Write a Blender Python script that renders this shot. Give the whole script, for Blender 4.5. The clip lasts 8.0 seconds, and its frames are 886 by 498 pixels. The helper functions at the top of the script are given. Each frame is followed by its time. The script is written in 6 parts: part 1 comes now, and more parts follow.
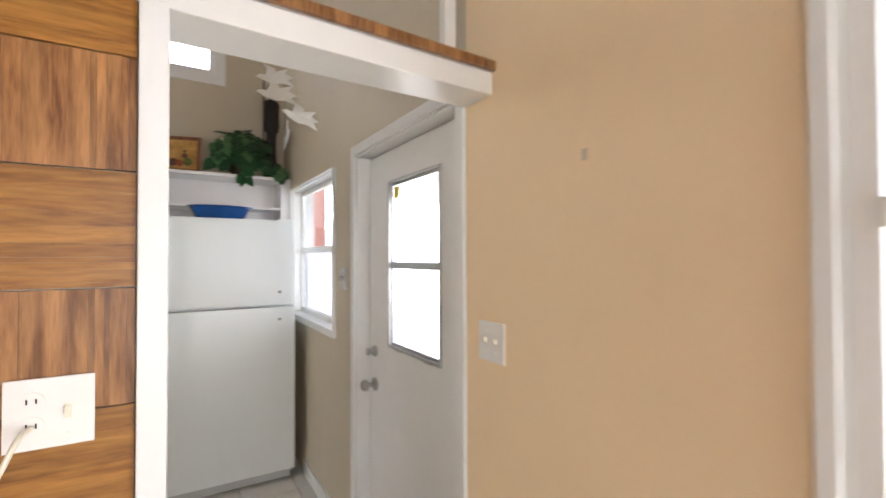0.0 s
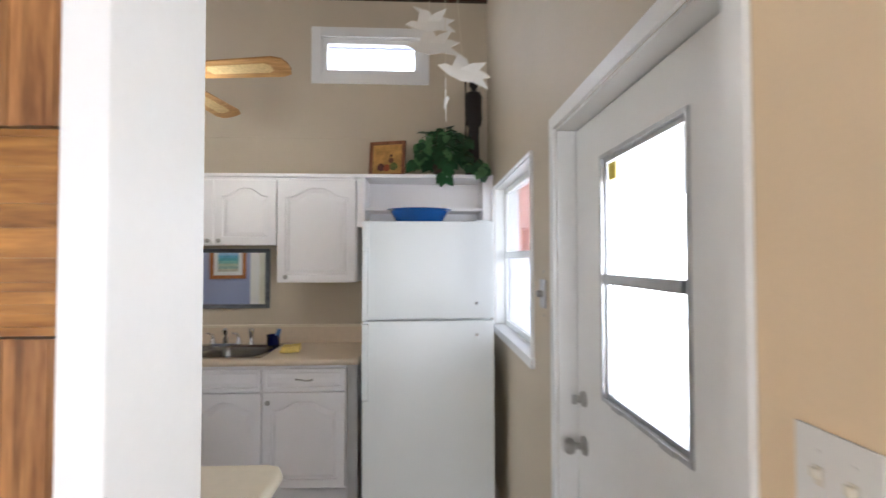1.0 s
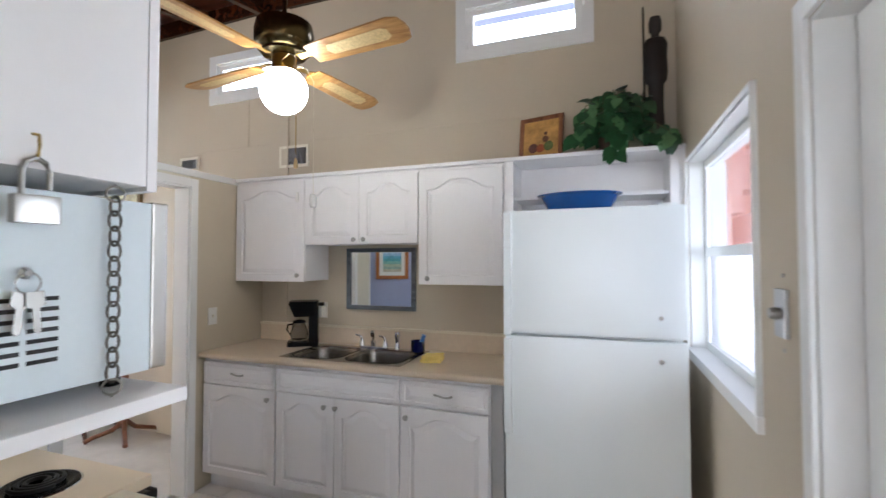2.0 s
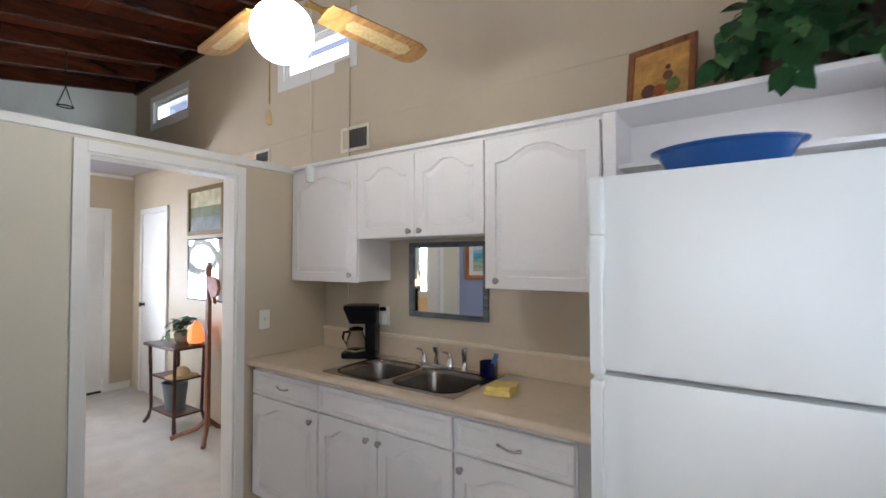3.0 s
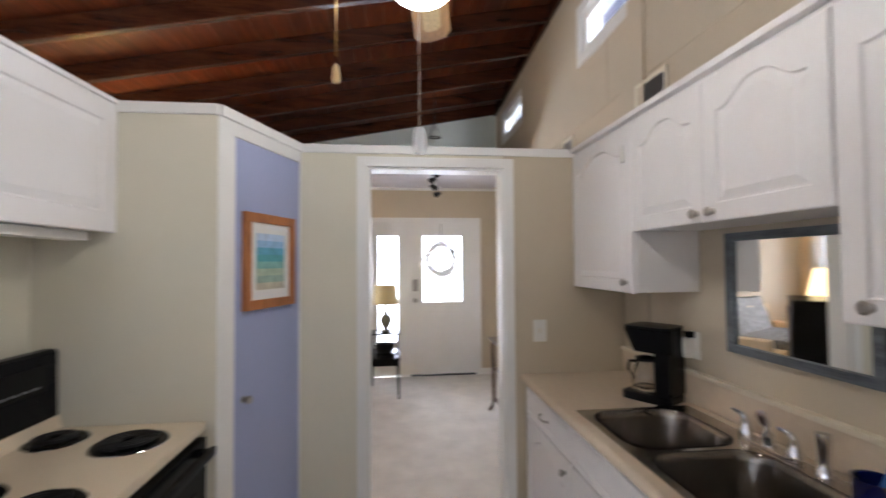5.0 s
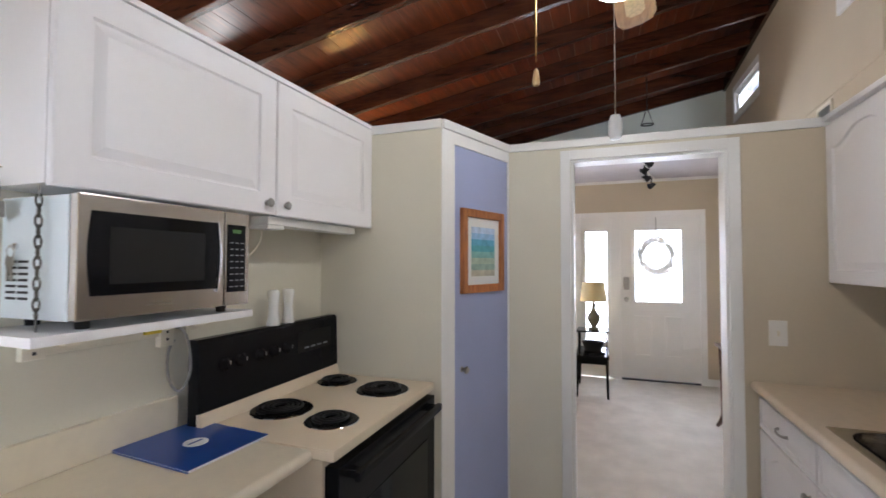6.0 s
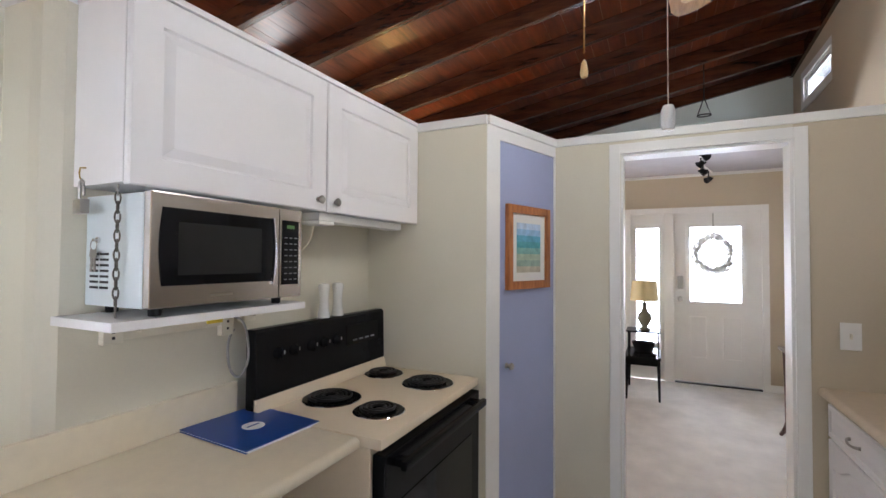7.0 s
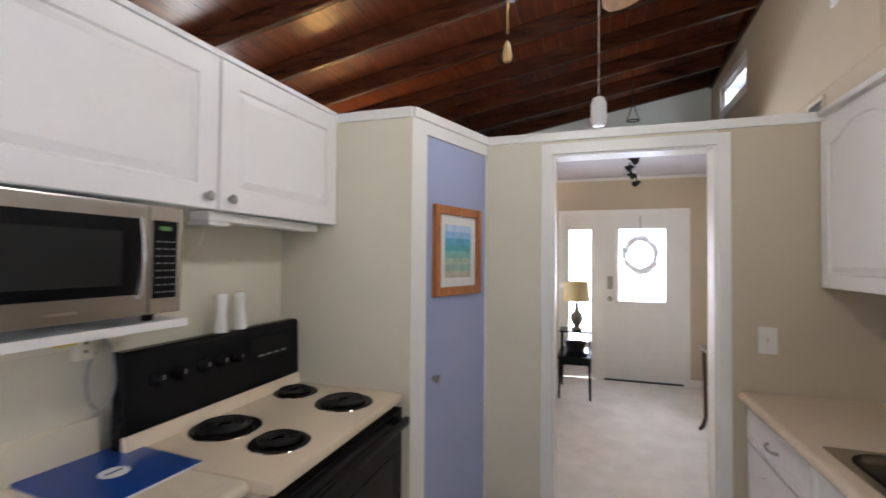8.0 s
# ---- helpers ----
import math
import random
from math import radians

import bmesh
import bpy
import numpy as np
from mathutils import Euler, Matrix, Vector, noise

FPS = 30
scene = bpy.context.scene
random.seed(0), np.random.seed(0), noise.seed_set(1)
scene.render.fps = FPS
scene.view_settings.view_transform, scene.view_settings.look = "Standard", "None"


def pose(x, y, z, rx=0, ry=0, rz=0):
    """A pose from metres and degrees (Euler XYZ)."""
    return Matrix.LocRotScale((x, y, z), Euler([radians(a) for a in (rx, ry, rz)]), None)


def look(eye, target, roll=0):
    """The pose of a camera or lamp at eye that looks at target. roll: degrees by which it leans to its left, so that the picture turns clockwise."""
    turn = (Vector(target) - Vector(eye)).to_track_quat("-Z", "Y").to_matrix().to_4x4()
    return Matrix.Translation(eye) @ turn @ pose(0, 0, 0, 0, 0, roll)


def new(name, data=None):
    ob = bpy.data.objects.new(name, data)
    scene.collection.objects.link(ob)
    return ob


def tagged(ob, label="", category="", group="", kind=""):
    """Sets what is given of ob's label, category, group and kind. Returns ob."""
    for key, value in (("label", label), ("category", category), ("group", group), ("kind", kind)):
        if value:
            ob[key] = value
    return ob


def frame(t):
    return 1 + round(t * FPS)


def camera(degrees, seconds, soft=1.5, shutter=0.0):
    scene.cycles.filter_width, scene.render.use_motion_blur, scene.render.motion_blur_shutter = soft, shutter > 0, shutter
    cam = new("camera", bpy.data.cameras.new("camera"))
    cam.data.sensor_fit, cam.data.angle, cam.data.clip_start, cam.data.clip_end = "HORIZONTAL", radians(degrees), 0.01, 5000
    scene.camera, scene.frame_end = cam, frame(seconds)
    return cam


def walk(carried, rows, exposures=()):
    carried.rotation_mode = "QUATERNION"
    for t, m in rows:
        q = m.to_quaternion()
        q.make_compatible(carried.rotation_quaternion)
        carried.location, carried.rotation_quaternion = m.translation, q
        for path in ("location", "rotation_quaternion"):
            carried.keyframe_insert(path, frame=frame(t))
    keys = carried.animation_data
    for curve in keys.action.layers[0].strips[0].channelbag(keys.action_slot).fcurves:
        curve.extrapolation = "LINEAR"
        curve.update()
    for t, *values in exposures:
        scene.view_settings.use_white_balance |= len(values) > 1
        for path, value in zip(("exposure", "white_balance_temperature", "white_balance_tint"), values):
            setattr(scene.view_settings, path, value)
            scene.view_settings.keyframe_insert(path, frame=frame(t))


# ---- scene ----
cam = camera(89.4, 8.0, shutter=0.4)
PATH = [
    (0, (0.605, 0.118, 1.493), (1.641, 1.828, 1.527), -0.2),
    (0.5, (0.804, 0.385, 1.492), (1.348, 2.309, 1.536), -0.0),
    (1, (0.903, 0.641, 1.516), (0.997, 2.638, 1.564), -0.1),
    (1.5, (0.981, 0.932, 1.513), (0.635, 2.901, 1.563), -0.1),
    (2, (0.996, 1.169, 1.502), (0.323, 3.052, 1.559), -0.1),
    (2.2, (0.984, 1.284, 1.498), (0.208, 3.126, 1.56), -0.0),
    (3.3, (0.934, 2.102, 1.488), (-0.33, 3.651, 1.543), -0.2),
    (3.5, (0.893, 2.202, 1.473), (-0.442, 3.69, 1.535), -0.2),
    (4, (0.779, 2.477, 1.488), (-0.756, 3.758, 1.539), -0.2),
    (4.5, (0.735, 2.676, 1.492), (-1.057, 3.563, 1.548), -0.3),
    (5, (0.791, 2.768, 1.498), (-1.195, 2.99, 1.559), -0.4),
    (5.2, (0.834, 2.776, 1.487), (-1.164, 2.721, 1.552), -0.0),
    (6.3, (0.93, 2.803, 1.448), (-0.917, 2.039, 1.505), 0.2),
    (6.5, (0.937, 2.795, 1.45), (-0.895, 1.994, 1.501), 0.5),
    (7, (0.928, 2.802, 1.443), (-0.877, 1.942, 1.494), 0.4),
    (7.5, (0.868, 2.8, 1.453), (-0.943, 1.952, 1.502), 0.5),
    (8, (0.743, 2.809, 1.472), (-1.159, 2.19, 1.517), 0.5),
]
walk(cam, [(t, look(eye, target, roll)) for t, eye, target, roll in PATH], [(0.0, 0.98, 6400, 9), (1.0, 1.04, 5950, 9), (2.2, 1.1, 5700, 8), (3.5, 1.02, 5950, 10), (4.0, 0.98, 6150, 12), (4.5, 0.99, 6050, 12), (5.2, 0.98, 5950, 12), (6.5, 1.06, 5850, 11), (8.0, 1.04, 5950, 12)])


# ---- world and light ----
world = bpy.data.worlds.new("world")
scene.world = world
world.use_nodes = True
wn = world.node_tree.nodes
sky = wn.new("ShaderNodeTexSky")
sky.sky_type, sky.sun_disc = "NISHITA", False
sky.sun_elevation, sky.sun_rotation = radians(48), radians(60)
wn["Background"].inputs["Strength"].default_value = 0.12
world.node_tree.links.new(sky.outputs[0], wn["Background"].inputs[0])


def lamp(name, kind, m, energy, color=(1, 1, 1), size=1.0, size_y=None, angle=None):
    data = bpy.data.lights.new(name, kind)
    data.energy, data.color = energy, color
    if kind == "AREA":
        data.size = size
        if size_y:
            data.shape, data.size_y = "RECTANGLE", size_y
    elif kind == "POINT":
        data.shadow_soft_size = size
    if angle is not None:
        data.angle = angle
    ob = new(name, data)
    ob.matrix_world = m
    return ob


lamp("sun", "SUN", look((0, 0, 8), (-3, 3.5, 0)), 2.5, (1, 0.95, 0.87), angle=radians(0.5))
# bright daylight standing outside the openings; the last three lamps are added fill
lamp("daylight_porch", "AREA", look((3.7, 3.2, 1.9), (0, 3.2, 1.9)), 560, (0.97, 0.98, 1), 11.0, 4.6)
lamp("daylight_garden", "AREA", look((3.8, 9.5, 1.9), (3.8, 0, 1.9)), 220, (0.97, 0.98, 1), 5.5, 4.6)
lamp("daylight_clerestory", "AREA", look((-1.7, 6.6, 3.6), (-1.7, 3.0, 3.3)), 1250, (0.97, 0.98, 1), 9.0, 3.4)
lamp("daylight_front", "AREA", look((-7.0, 3.1, 1.4), (-3, 3.1, 1.4)), 560, (0.97, 0.98, 1), 4.0, 3.0)
lamp("daylight_living", "AREA", look((-4.6, -2.3, 1.5), (-4.6, 2, 1.4)), 160, (0.97, 0.97, 1), 2.0, 1.8)
# Fill for the adjoining room, shining through two windows added out of view.
lamp("fill_room", "AREA", look((-2.4, -1.6, 1.5), (1.4, -0.6, 1.4)), 115, (1, 0.96, 0.91), 2.4, 2.0)
lamp("fill_south", "AREA", look((0.75, -4.3, 1.5), (0.75, 0, 1.25)), 85, (1, 0.98, 0.97), 2.2, 2.2)
# Extra lamp outside window_5, added and aimed to brighten the base cabinets.
lamp("fill_side", "AREA", look((2.5, -1.3, 1.8), (-0.4, 3.4, 0.6)), 75, (0.97, 0.97, 1), 1.8, 1.6)

# ---- materials ----


def nodes_of(name):
    m = bpy.data.materials.new(name)
    m.use_nodes = True
    nt = m.node_tree
    return m, nt, nt.nodes["Principled BSDF"]


def mat(name, col, rough=0.5, metal=0.0, scale=6.0, vary=0.06, fine=90.0, bump=0.05, stretch=(1, 1, 1), coat=0.0, dist=0.002, spec=0.5):
    """A surface with variation at two scales and fine relief."""
    m, nt, b = nodes_of(name)
    N, L = nt.nodes.new, nt.links.new
    tc, mp = N("ShaderNodeTexCoord"), N("ShaderNodeMapping")
    mp.inputs["Scale"].default_value = stretch
    L(tc.outputs["Object"], mp.inputs["Vector"])
    n1, n2 = N("ShaderNodeTexNoise"), N("ShaderNodeTexNoise")
    n1.inputs["Scale"].default_value, n1.inputs["Detail"].default_value = scale, 5
    n2.inputs["Scale"].default_value, n2.inputs["Detail"].default_value = fine, 3
    L(mp.outputs[0], n1.inputs["Vector"]), L(mp.outputs[0], n2.inputs["Vector"])
    mix = N("ShaderNodeMath")
    mix.operation = "MULTIPLY_ADD"
    L(n2.outputs["Fac"], mix.inputs[0])
    mix.inputs[1].default_value = 0.35
    L(n1.outputs["Fac"], mix.inputs[2])
    ramp = N("ShaderNodeValToRGB")
    ramp.color_ramp.elements[0].position, ramp.color_ramp.elements[1].position = 0.38, 0.95
    ramp.color_ramp.elements[0].color = (*[c * (1 - vary) for c in col], 1)
    ramp.color_ramp.elements[1].color = (*[min(1, c * (1 + vary)) for c in col], 1)
    L(mix.outputs[0], ramp.inputs[0]), L(ramp.outputs[0], b.inputs["Base Color"])
    bp = N("ShaderNodeBump")
    bp.inputs["Strength"].default_value, bp.inputs["Distance"].default_value = bump, dist
    L(mix.outputs[0], bp.inputs["Height"]), L(bp.outputs[0], b.inputs["Normal"])
    b.inputs["Roughness"].default_value, b.inputs["Metallic"].default_value = rough, metal
    b.inputs["Coat Weight"].default_value, b.inputs["Specular IOR Level"].default_value = coat, spec
    return m


def wood(name, dark, light, rough=0.45, along="x", scale=7.0, bump=0.12, per_object=0.0, coat=0.0, island=0.0):
    """Wood with grain running along one axis."""
    m, nt, b = nodes_of(name)
    N, L = nt.nodes.new, nt.links.new
    tc, mp = N("ShaderNodeTexCoord"), N("ShaderNodeMapping")
    s = {"x": (0.12, 1, 1), "y": (1, 0.12, 1), "z": (1, 1, 0.12)}[along]
    mp.inputs["Scale"].default_value = s
    L(tc.outputs["Object"], mp.inputs["Vector"])
    info = N("ShaderNodeObjectInfo")
    add = N("ShaderNodeVectorMath")
    add.operation = "ADD"
    L(mp.outputs[0], add.inputs[0])
    sc = N("ShaderNodeMath")
    sc.operation = "MULTIPLY"
    sc.inputs[1].default_value = 17.0
    L(info.outputs["Random"], sc.inputs[0]), L(sc.outputs[0], add.inputs[1])
    n1, n2 = N("ShaderNodeTexNoise"), N("ShaderNodeTexNoise")
    n1.inputs["Scale"].default_value, n1.inputs["Detail"].default_value, n1.inputs["Distortion"].default_value = scale * 4, 6, 0.6
    n2.inputs["Scale"].default_value, n2.inputs["Detail"].default_value = scale * 22, 4
    L(add.outputs[0], n1.inputs["Vector"]), L(add.outputs[0], n2.inputs["Vector"])
    mix = N("ShaderNodeMath")
    mix.operation = "MULTIPLY_ADD"
    L(n2.outputs["Fac"], mix.inputs[0])
    mix.inputs[1].default_value = 0.45
    L(n1.outputs["Fac"], mix.inputs[2])
    ramp = N("ShaderNodeValToRGB")
    ramp.color_ramp.elements[0].position, ramp.color_ramp.elements[1].position = 0.5, 0.92
    ramp.color_ramp.elements[0].color, ramp.color_ramp.elements[1].color = (*dark, 1), (*light, 1)
    L(mix.outputs[0], ramp.inputs[0])
    hsv = N("ShaderNodeHueSaturation")
    v = N("ShaderNodeMath")
    v.operation = "MULTIPLY_ADD"
    v.inputs[1].default_value, v.inputs[2].default_value = per_object, 1 - per_object / 2
    L(info.outputs["Random"], v.inputs[0])
    geo, w = N("ShaderNodeNewGeometry"), N("ShaderNodeMath")
    w.operation = "MULTIPLY_ADD"
    w.inputs[1].default_value = island
    L(geo.outputs["Random Per Island"], w.inputs[0]), L(v.outputs[0], w.inputs[2]), L(w.outputs[0], hsv.inputs["Value"])
    L(ramp.outputs[0], hsv.inputs["Color"]), L(hsv.outputs[0], b.inputs["Base Color"])
    bp = N("ShaderNodeBump")
    bp.inputs["Strength"].default_value, bp.inputs["Distance"].default_value = bump, 0.003
    L(mix.outputs[0], bp.inputs["Height"]), L(bp.outputs[0], b.inputs["Normal"])
    b.inputs["Roughness"].default_value, b.inputs["Coat Weight"].default_value = rough, coat
    return m


def glow(name, col, strength, base=None):
    m, nt, b = nodes_of(name)
    b.inputs["Base Color"].default_value = (*(base or col), 1)
    b.inputs["Emission Color"].default_value, b.inputs["Emission Strength"].default_value = (*col, 1), strength
    b.inputs["Roughness"].default_value = 0.4
    return m


def glass_mat(name, rough=0.0, tint=(1, 1, 1)):
    m, nt, b = nodes_of(name)
    b.inputs["Base Color"].default_value = (*tint, 1)
    b.inputs["Transmission Weight"].default_value, b.inputs["Roughness"].default_value, b.inputs["IOR"].default_value = 1, rough, 1.45
    return m


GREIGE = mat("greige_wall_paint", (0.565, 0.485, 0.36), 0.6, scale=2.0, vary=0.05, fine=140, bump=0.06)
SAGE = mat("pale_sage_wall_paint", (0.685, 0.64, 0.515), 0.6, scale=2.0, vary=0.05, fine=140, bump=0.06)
TAN = mat("tan_wall_paint", (0.85, 0.66, 0.425), 0.65, scale=2.0, vary=0.05, fine=140, bump=0.06)
GABLE = mat("pale_green_wall_paint", (0.78, 0.83, 0.75), 0.65, scale=2.0, vary=0.04)
BLUE = mat("lavender_blue_paint", (0.36, 0.40, 0.60), 0.5, scale=3.0, vary=0.05)
WHITE = mat("white_trim_paint", (0.80, 0.79, 0.76), 0.38, scale=5.0, vary=0.03, fine=60, bump=0.04)
CABINET = mat("white_thermofoil", (0.83, 0.805, 0.795), 0.46, scale=4.0, vary=0.02, fine=50, bump=0.02)
FRIDGE = mat("white_enamel_pebbled", (0.80, 0.82, 0.80), 0.33, scale=4.0, vary=0.015, fine=420, bump=0.10, dist=0.0008)
LAMINATE = mat("beige_laminate", (0.67, 0.55, 0.405), 0.36, scale=30.0, vary=0.05, fine=300, bump=0.02)
LAMINATE_PALE = mat("cream_laminate", (0.74, 0.655, 0.50), 0.36, scale=30.0, vary=0.04, fine=300, bump=0.02)
CREAM = mat("cream_stove_enamel", (0.80, 0.675, 0.50), 0.22, scale=5.0, vary=0.02, fine=60, bump=0.01)
BLACK = mat("black_gloss_plastic", (0.008, 0.008, 0.009), 0.25, scale=8.0, vary=0.2, bump=0.02, spec=0.10)
BLACK_MATT = mat("black_matt_metal", (0.012, 0.012, 0.013), 0.5, scale=20.0, vary=0.25, bump=0.05, spec=0.25)
BLACK_GLASS = mat("black_oven_glass", (0.004, 0.004, 0.005), 0.06, scale=3.0, vary=0.1, bump=0.0, spec=0.2)
STEEL = mat("brushed_stainless_steel", (0.44, 0.405, 0.36), 0.27, 1.0, scale=8.0, vary=0.10, fine=300, bump=0.05, stretch=(0.1, 1, 1))
STEEL_SINK = mat("worn_sink_steel", (0.50, 0.465, 0.425), 0.22, 1.0, scale=10.0, vary=0.18, fine=220, bump=0.05)
CHROME = mat("chrome", (0.75, 0.75, 0.76), 0.10, 1.0, scale=8.0, vary=0.05, bump=0.0)
NICKEL = mat("brushed_nickel", (0.42, 0.40, 0.37), 0.30, 1.0, scale=20.0, vary=0.10, bump=0.02)
ALU = mat("mill_aluminium", (0.50, 0.50, 0.50), 0.38, 1.0, scale=20.0, vary=0.12, bump=0.03)
GALV = mat("pale_enamelled_sheet_metal", (0.70, 0.76, 0.78), 0.35, 0.0, scale=5.0, vary=0.04, bump=0.03)
BRONZE = mat("antique_brass", (0.10, 0.075, 0.035), 0.24, 1.0, scale=15.0, vary=0.35, bump=0.02)
CARPET = mat("pale_beige_carpet", (0.60, 0.57, 0.52), 0.95, scale=5.0, vary=0.14, fine=260, bump=0.6, dist=0.006)
TILE = mat("pale_floor_tile", (0.74, 0.71, 0.66), 0.3, scale=9.0, vary=0.07, fine=120, bump=0.03)
GROUT = mat("grey_grout", (0.33, 0.30, 0.27), 0.85, scale=20.0, vary=0.15)
RAFTER = wood("dark_stained_rafter", (0.020, 0.006, 0.003), (0.080, 0.024, 0.010), 0.26, "y", 5.0, per_object=0.35)
BOARD = wood("red_brown_ceiling_board", (0.045, 0.011, 0.004), (0.14, 0.034, 0.011), 0.30, "x", 5.0, island=0.4)
PANEL_V = wood("brown_wood_panel", (0.085, 0.031, 0.010), (0.29, 0.140, 0.050), 0.36, "z", 8.0, per_object=0.2, island=0.75)
PANEL_H = wood("golden_wood_panel", (0.13, 0.047, 0.008), (0.37, 0.172, 0.038), 0.38, "x", 8.0, per_object=0.2, island=0.3)
OAK = wood("honey_oak", (0.27, 0.12, 0.03), (0.54, 0.30, 0.10), 0.38, "x", 8.0)
CANE = mat("woven_cane", (0.60, 0.45, 0.22), 0.6, scale=80.0, vary=0.25, fine=260, bump=0.3)
FRAME_OAK = wood("orange_oak_frame", (0.24, 0.07, 0.018), (0.50, 0.19, 0.055), 0.35, "z", 10.0)
MAHOGANY = wood("dark_mahogany", (0.025, 0.009, 0.006), (0.10, 0.035, 0.02), 0.28, "x", 8.0)
RED_WOOD = wood("red_brown_wood", (0.10, 0.032, 0.014), (0.26, 0.10, 0.045), 0.4, "z", 8.0)
EBONY = wood("near_black_carved_wood", (0.004, 0.0025, 0.002), (0.014, 0.008, 0.006), 0.5, "z", 8.0)
ASH = wood("grey_washed_wood", (0.05, 0.06, 0.07), (0.16, 0.18, 0.20), 0.45, "x", 9.0)
MIRROR = mat("mirror_silvering", (0.86, 0.88, 0.87), 0.02, 1.0, scale=2.0, vary=0.01, bump=0.0)
# Grey put into these panes only dims the overbright daylight view outside.
GLASS = glass_mat("view_dimming_glass", 0.0, (0.44, 0.45, 0.50))
DOOR_GLASS = glass_mat("clear_door_glass", 0.0, (0.95, 0.95, 0.97))
CLEAR = glass_mat("clear_carafe_glass", 0.0, (0.85, 0.85, 0.85))
GLOBE = glow("lit_opal_globe", (1, 0.95, 0.85), 19.0)
SHADE = glow("lit_cream_lampshade", (1, 0.72, 0.34), 1.6, (0.7, 0.6, 0.4))
SHADE_DIM = mat("cream_fabric_shade", (0.72, 0.60, 0.32), 0.8, scale=8.0, vary=0.05, fine=300, bump=0.1)
SALT = glow("lit_salt_crystal", (1, 0.17, 0.03), 0.7, (0.8, 0.3, 0.12))
DISPLAY = glow("green_clock_display", (0.35, 0.8, 0.1), 0.06, (0.02, 0.05, 0.02))
COBALT = mat("cobalt_blue_enamel", (0.008, 0.070, 0.26), 0.16, scale=10.0, vary=0.18, bump=0.01, coat=0.5)
NAVY = mat("navy_card_folder", (0.008, 0.055, 0.27), 0.30, scale=6.0, vary=0.08, bump=0.02)
PAPER = mat("white_paper", (0.80, 0.80, 0.78), 0.8, scale=8.0, vary=0.03)
YELLOW = mat("yellow_terry_cloth", (0.86, 0.69, 0.23), 0.95, scale=30.0, vary=0.12, fine=260, bump=0.5, dist=0.004)
STICKER = mat("yellow_sticker", (0.75, 0.58, 0.05), 0.5, scale=9.0, vary=0.05)
LEAF = mat("glossy_green_leaf", (0.018, 0.068, 0.024), 0.38, scale=25.0, vary=0.45, fine=120, bump=0.05)
LEAF_PALE = mat("pale_green_leaf", (0.09, 0.20, 0.08), 0.42, scale=25.0, vary=0.35, fine=120, bump=0.05)
STEM = mat("brown_stem", (0.06, 0.045, 0.02), 0.7)
TERRACOTTA = mat("dark_brown_pot", (0.05, 0.025, 0.015), 0.5)
BIRD = mat("white_painted_tin", (0.80, 0.79, 0.74), 0.45, scale=9.0, vary=0.05)
IVORY = mat("ivory_plastic", (0.76, 0.71, 0.58), 0.4, scale=6.0, vary=0.04)
PLATE = mat("white_plastic_plate", (0.82, 0.80, 0.75), 0.35, scale=6.0, vary=0.03)
DARK_SLOT = mat("dark_slot", (0.02, 0.02, 0.02), 0.7)
BRASSY = mat("yellow_brass", (0.42, 0.28, 0.08), 0.3, 1.0)
GREY_CORD = mat("grey_rubber_cord", (0.33, 0.32, 0.30), 0.6)
CERAMIC = mat("white_glazed_ceramic", (0.82, 0.81, 0.77), 0.15, scale=6.0, vary=0.03, coat=0.4)
STONEWARE = mat("grey_green_ceramic", (0.20, 0.19, 0.13), 0.25, scale=7.0, vary=0.2)
WREATH = mat("dry_grey_twigs", (0.74, 0.71, 0.67), 0.85, scale=40.0, vary=0.4)
PINK = mat("coral_stucco", (0.62, 0.28, 0.23), 0.8, scale=10.0, vary=0.1)
BEDDING = mat("grey_patterned_blanket", (0.20, 0.20, 0.20), 0.9, scale=18.0, vary=0.7, fine=120, bump=0.3)
ROPE = mat("pale_cotton_cord", (0.72, 0.66, 0.52), 0.9)
GRASS = mat("lawn", (0.08, 0.12, 0.04), 0.9, scale=3.0, vary=0.4)
SOAP = mat("translucent_blue_plastic", (0.05, 0.16, 0.42), 0.3)

# ---- mesh helpers ----


def box(bm, x0, y0, z0, x1, y1, z1, bevel=0.0):
    vs = [bm.verts.new((x, y, z)) for x in (x0, x1) for y in (y0, y1) for z in (z0, z1)]
    fs = [bm.faces.new([vs[i] for i in f]) for f in ((0, 1, 3, 2), (4, 6, 7, 5), (0, 4, 5, 1), (2, 3, 7, 6), (0, 2, 6, 4), (1, 5, 7, 3))]
    if bevel:
        es = list({e for f in fs for e in f.edges})
        bmesh.ops.bevel(bm, geom=es, offset=bevel, segments=2, profile=0.7, affect="EDGES")
    return bm


def boxed(*args, **kw):
    return box(bmesh.new(), *args, **kw)


def lathe(profile, n=32, centre=(0, 0, 0), axis="z", bm=None):
    """A turned shape from (radius, height) pairs."""
    bm = bm or bmesh.new()
    rings = []
    for r, h in profile:
        ring = []
        for k in range(n):
            a = 2 * math.pi * k / n
            p = (r * math.cos(a), r * math.sin(a), h)
            if axis == "y":
                p = (p[0], p[2], p[1])
            elif axis == "x":
                p = (p[2], p[0], p[1])
            ring.append(bm.verts.new(Vector(p) + Vector(centre)))
        rings.append(ring)
    for a, b in zip(rings, rings[1:]):
        for k in range(n):
            bm.faces.new((a[k], a[(k + 1) % n], b[(k + 1) % n], b[k]))
    bm.faces.new(rings[0][::-1])
    bm.faces.new(rings[-1])
    bmesh.ops.recalc_face_normals(bm, faces=bm.faces[:])
    return bm


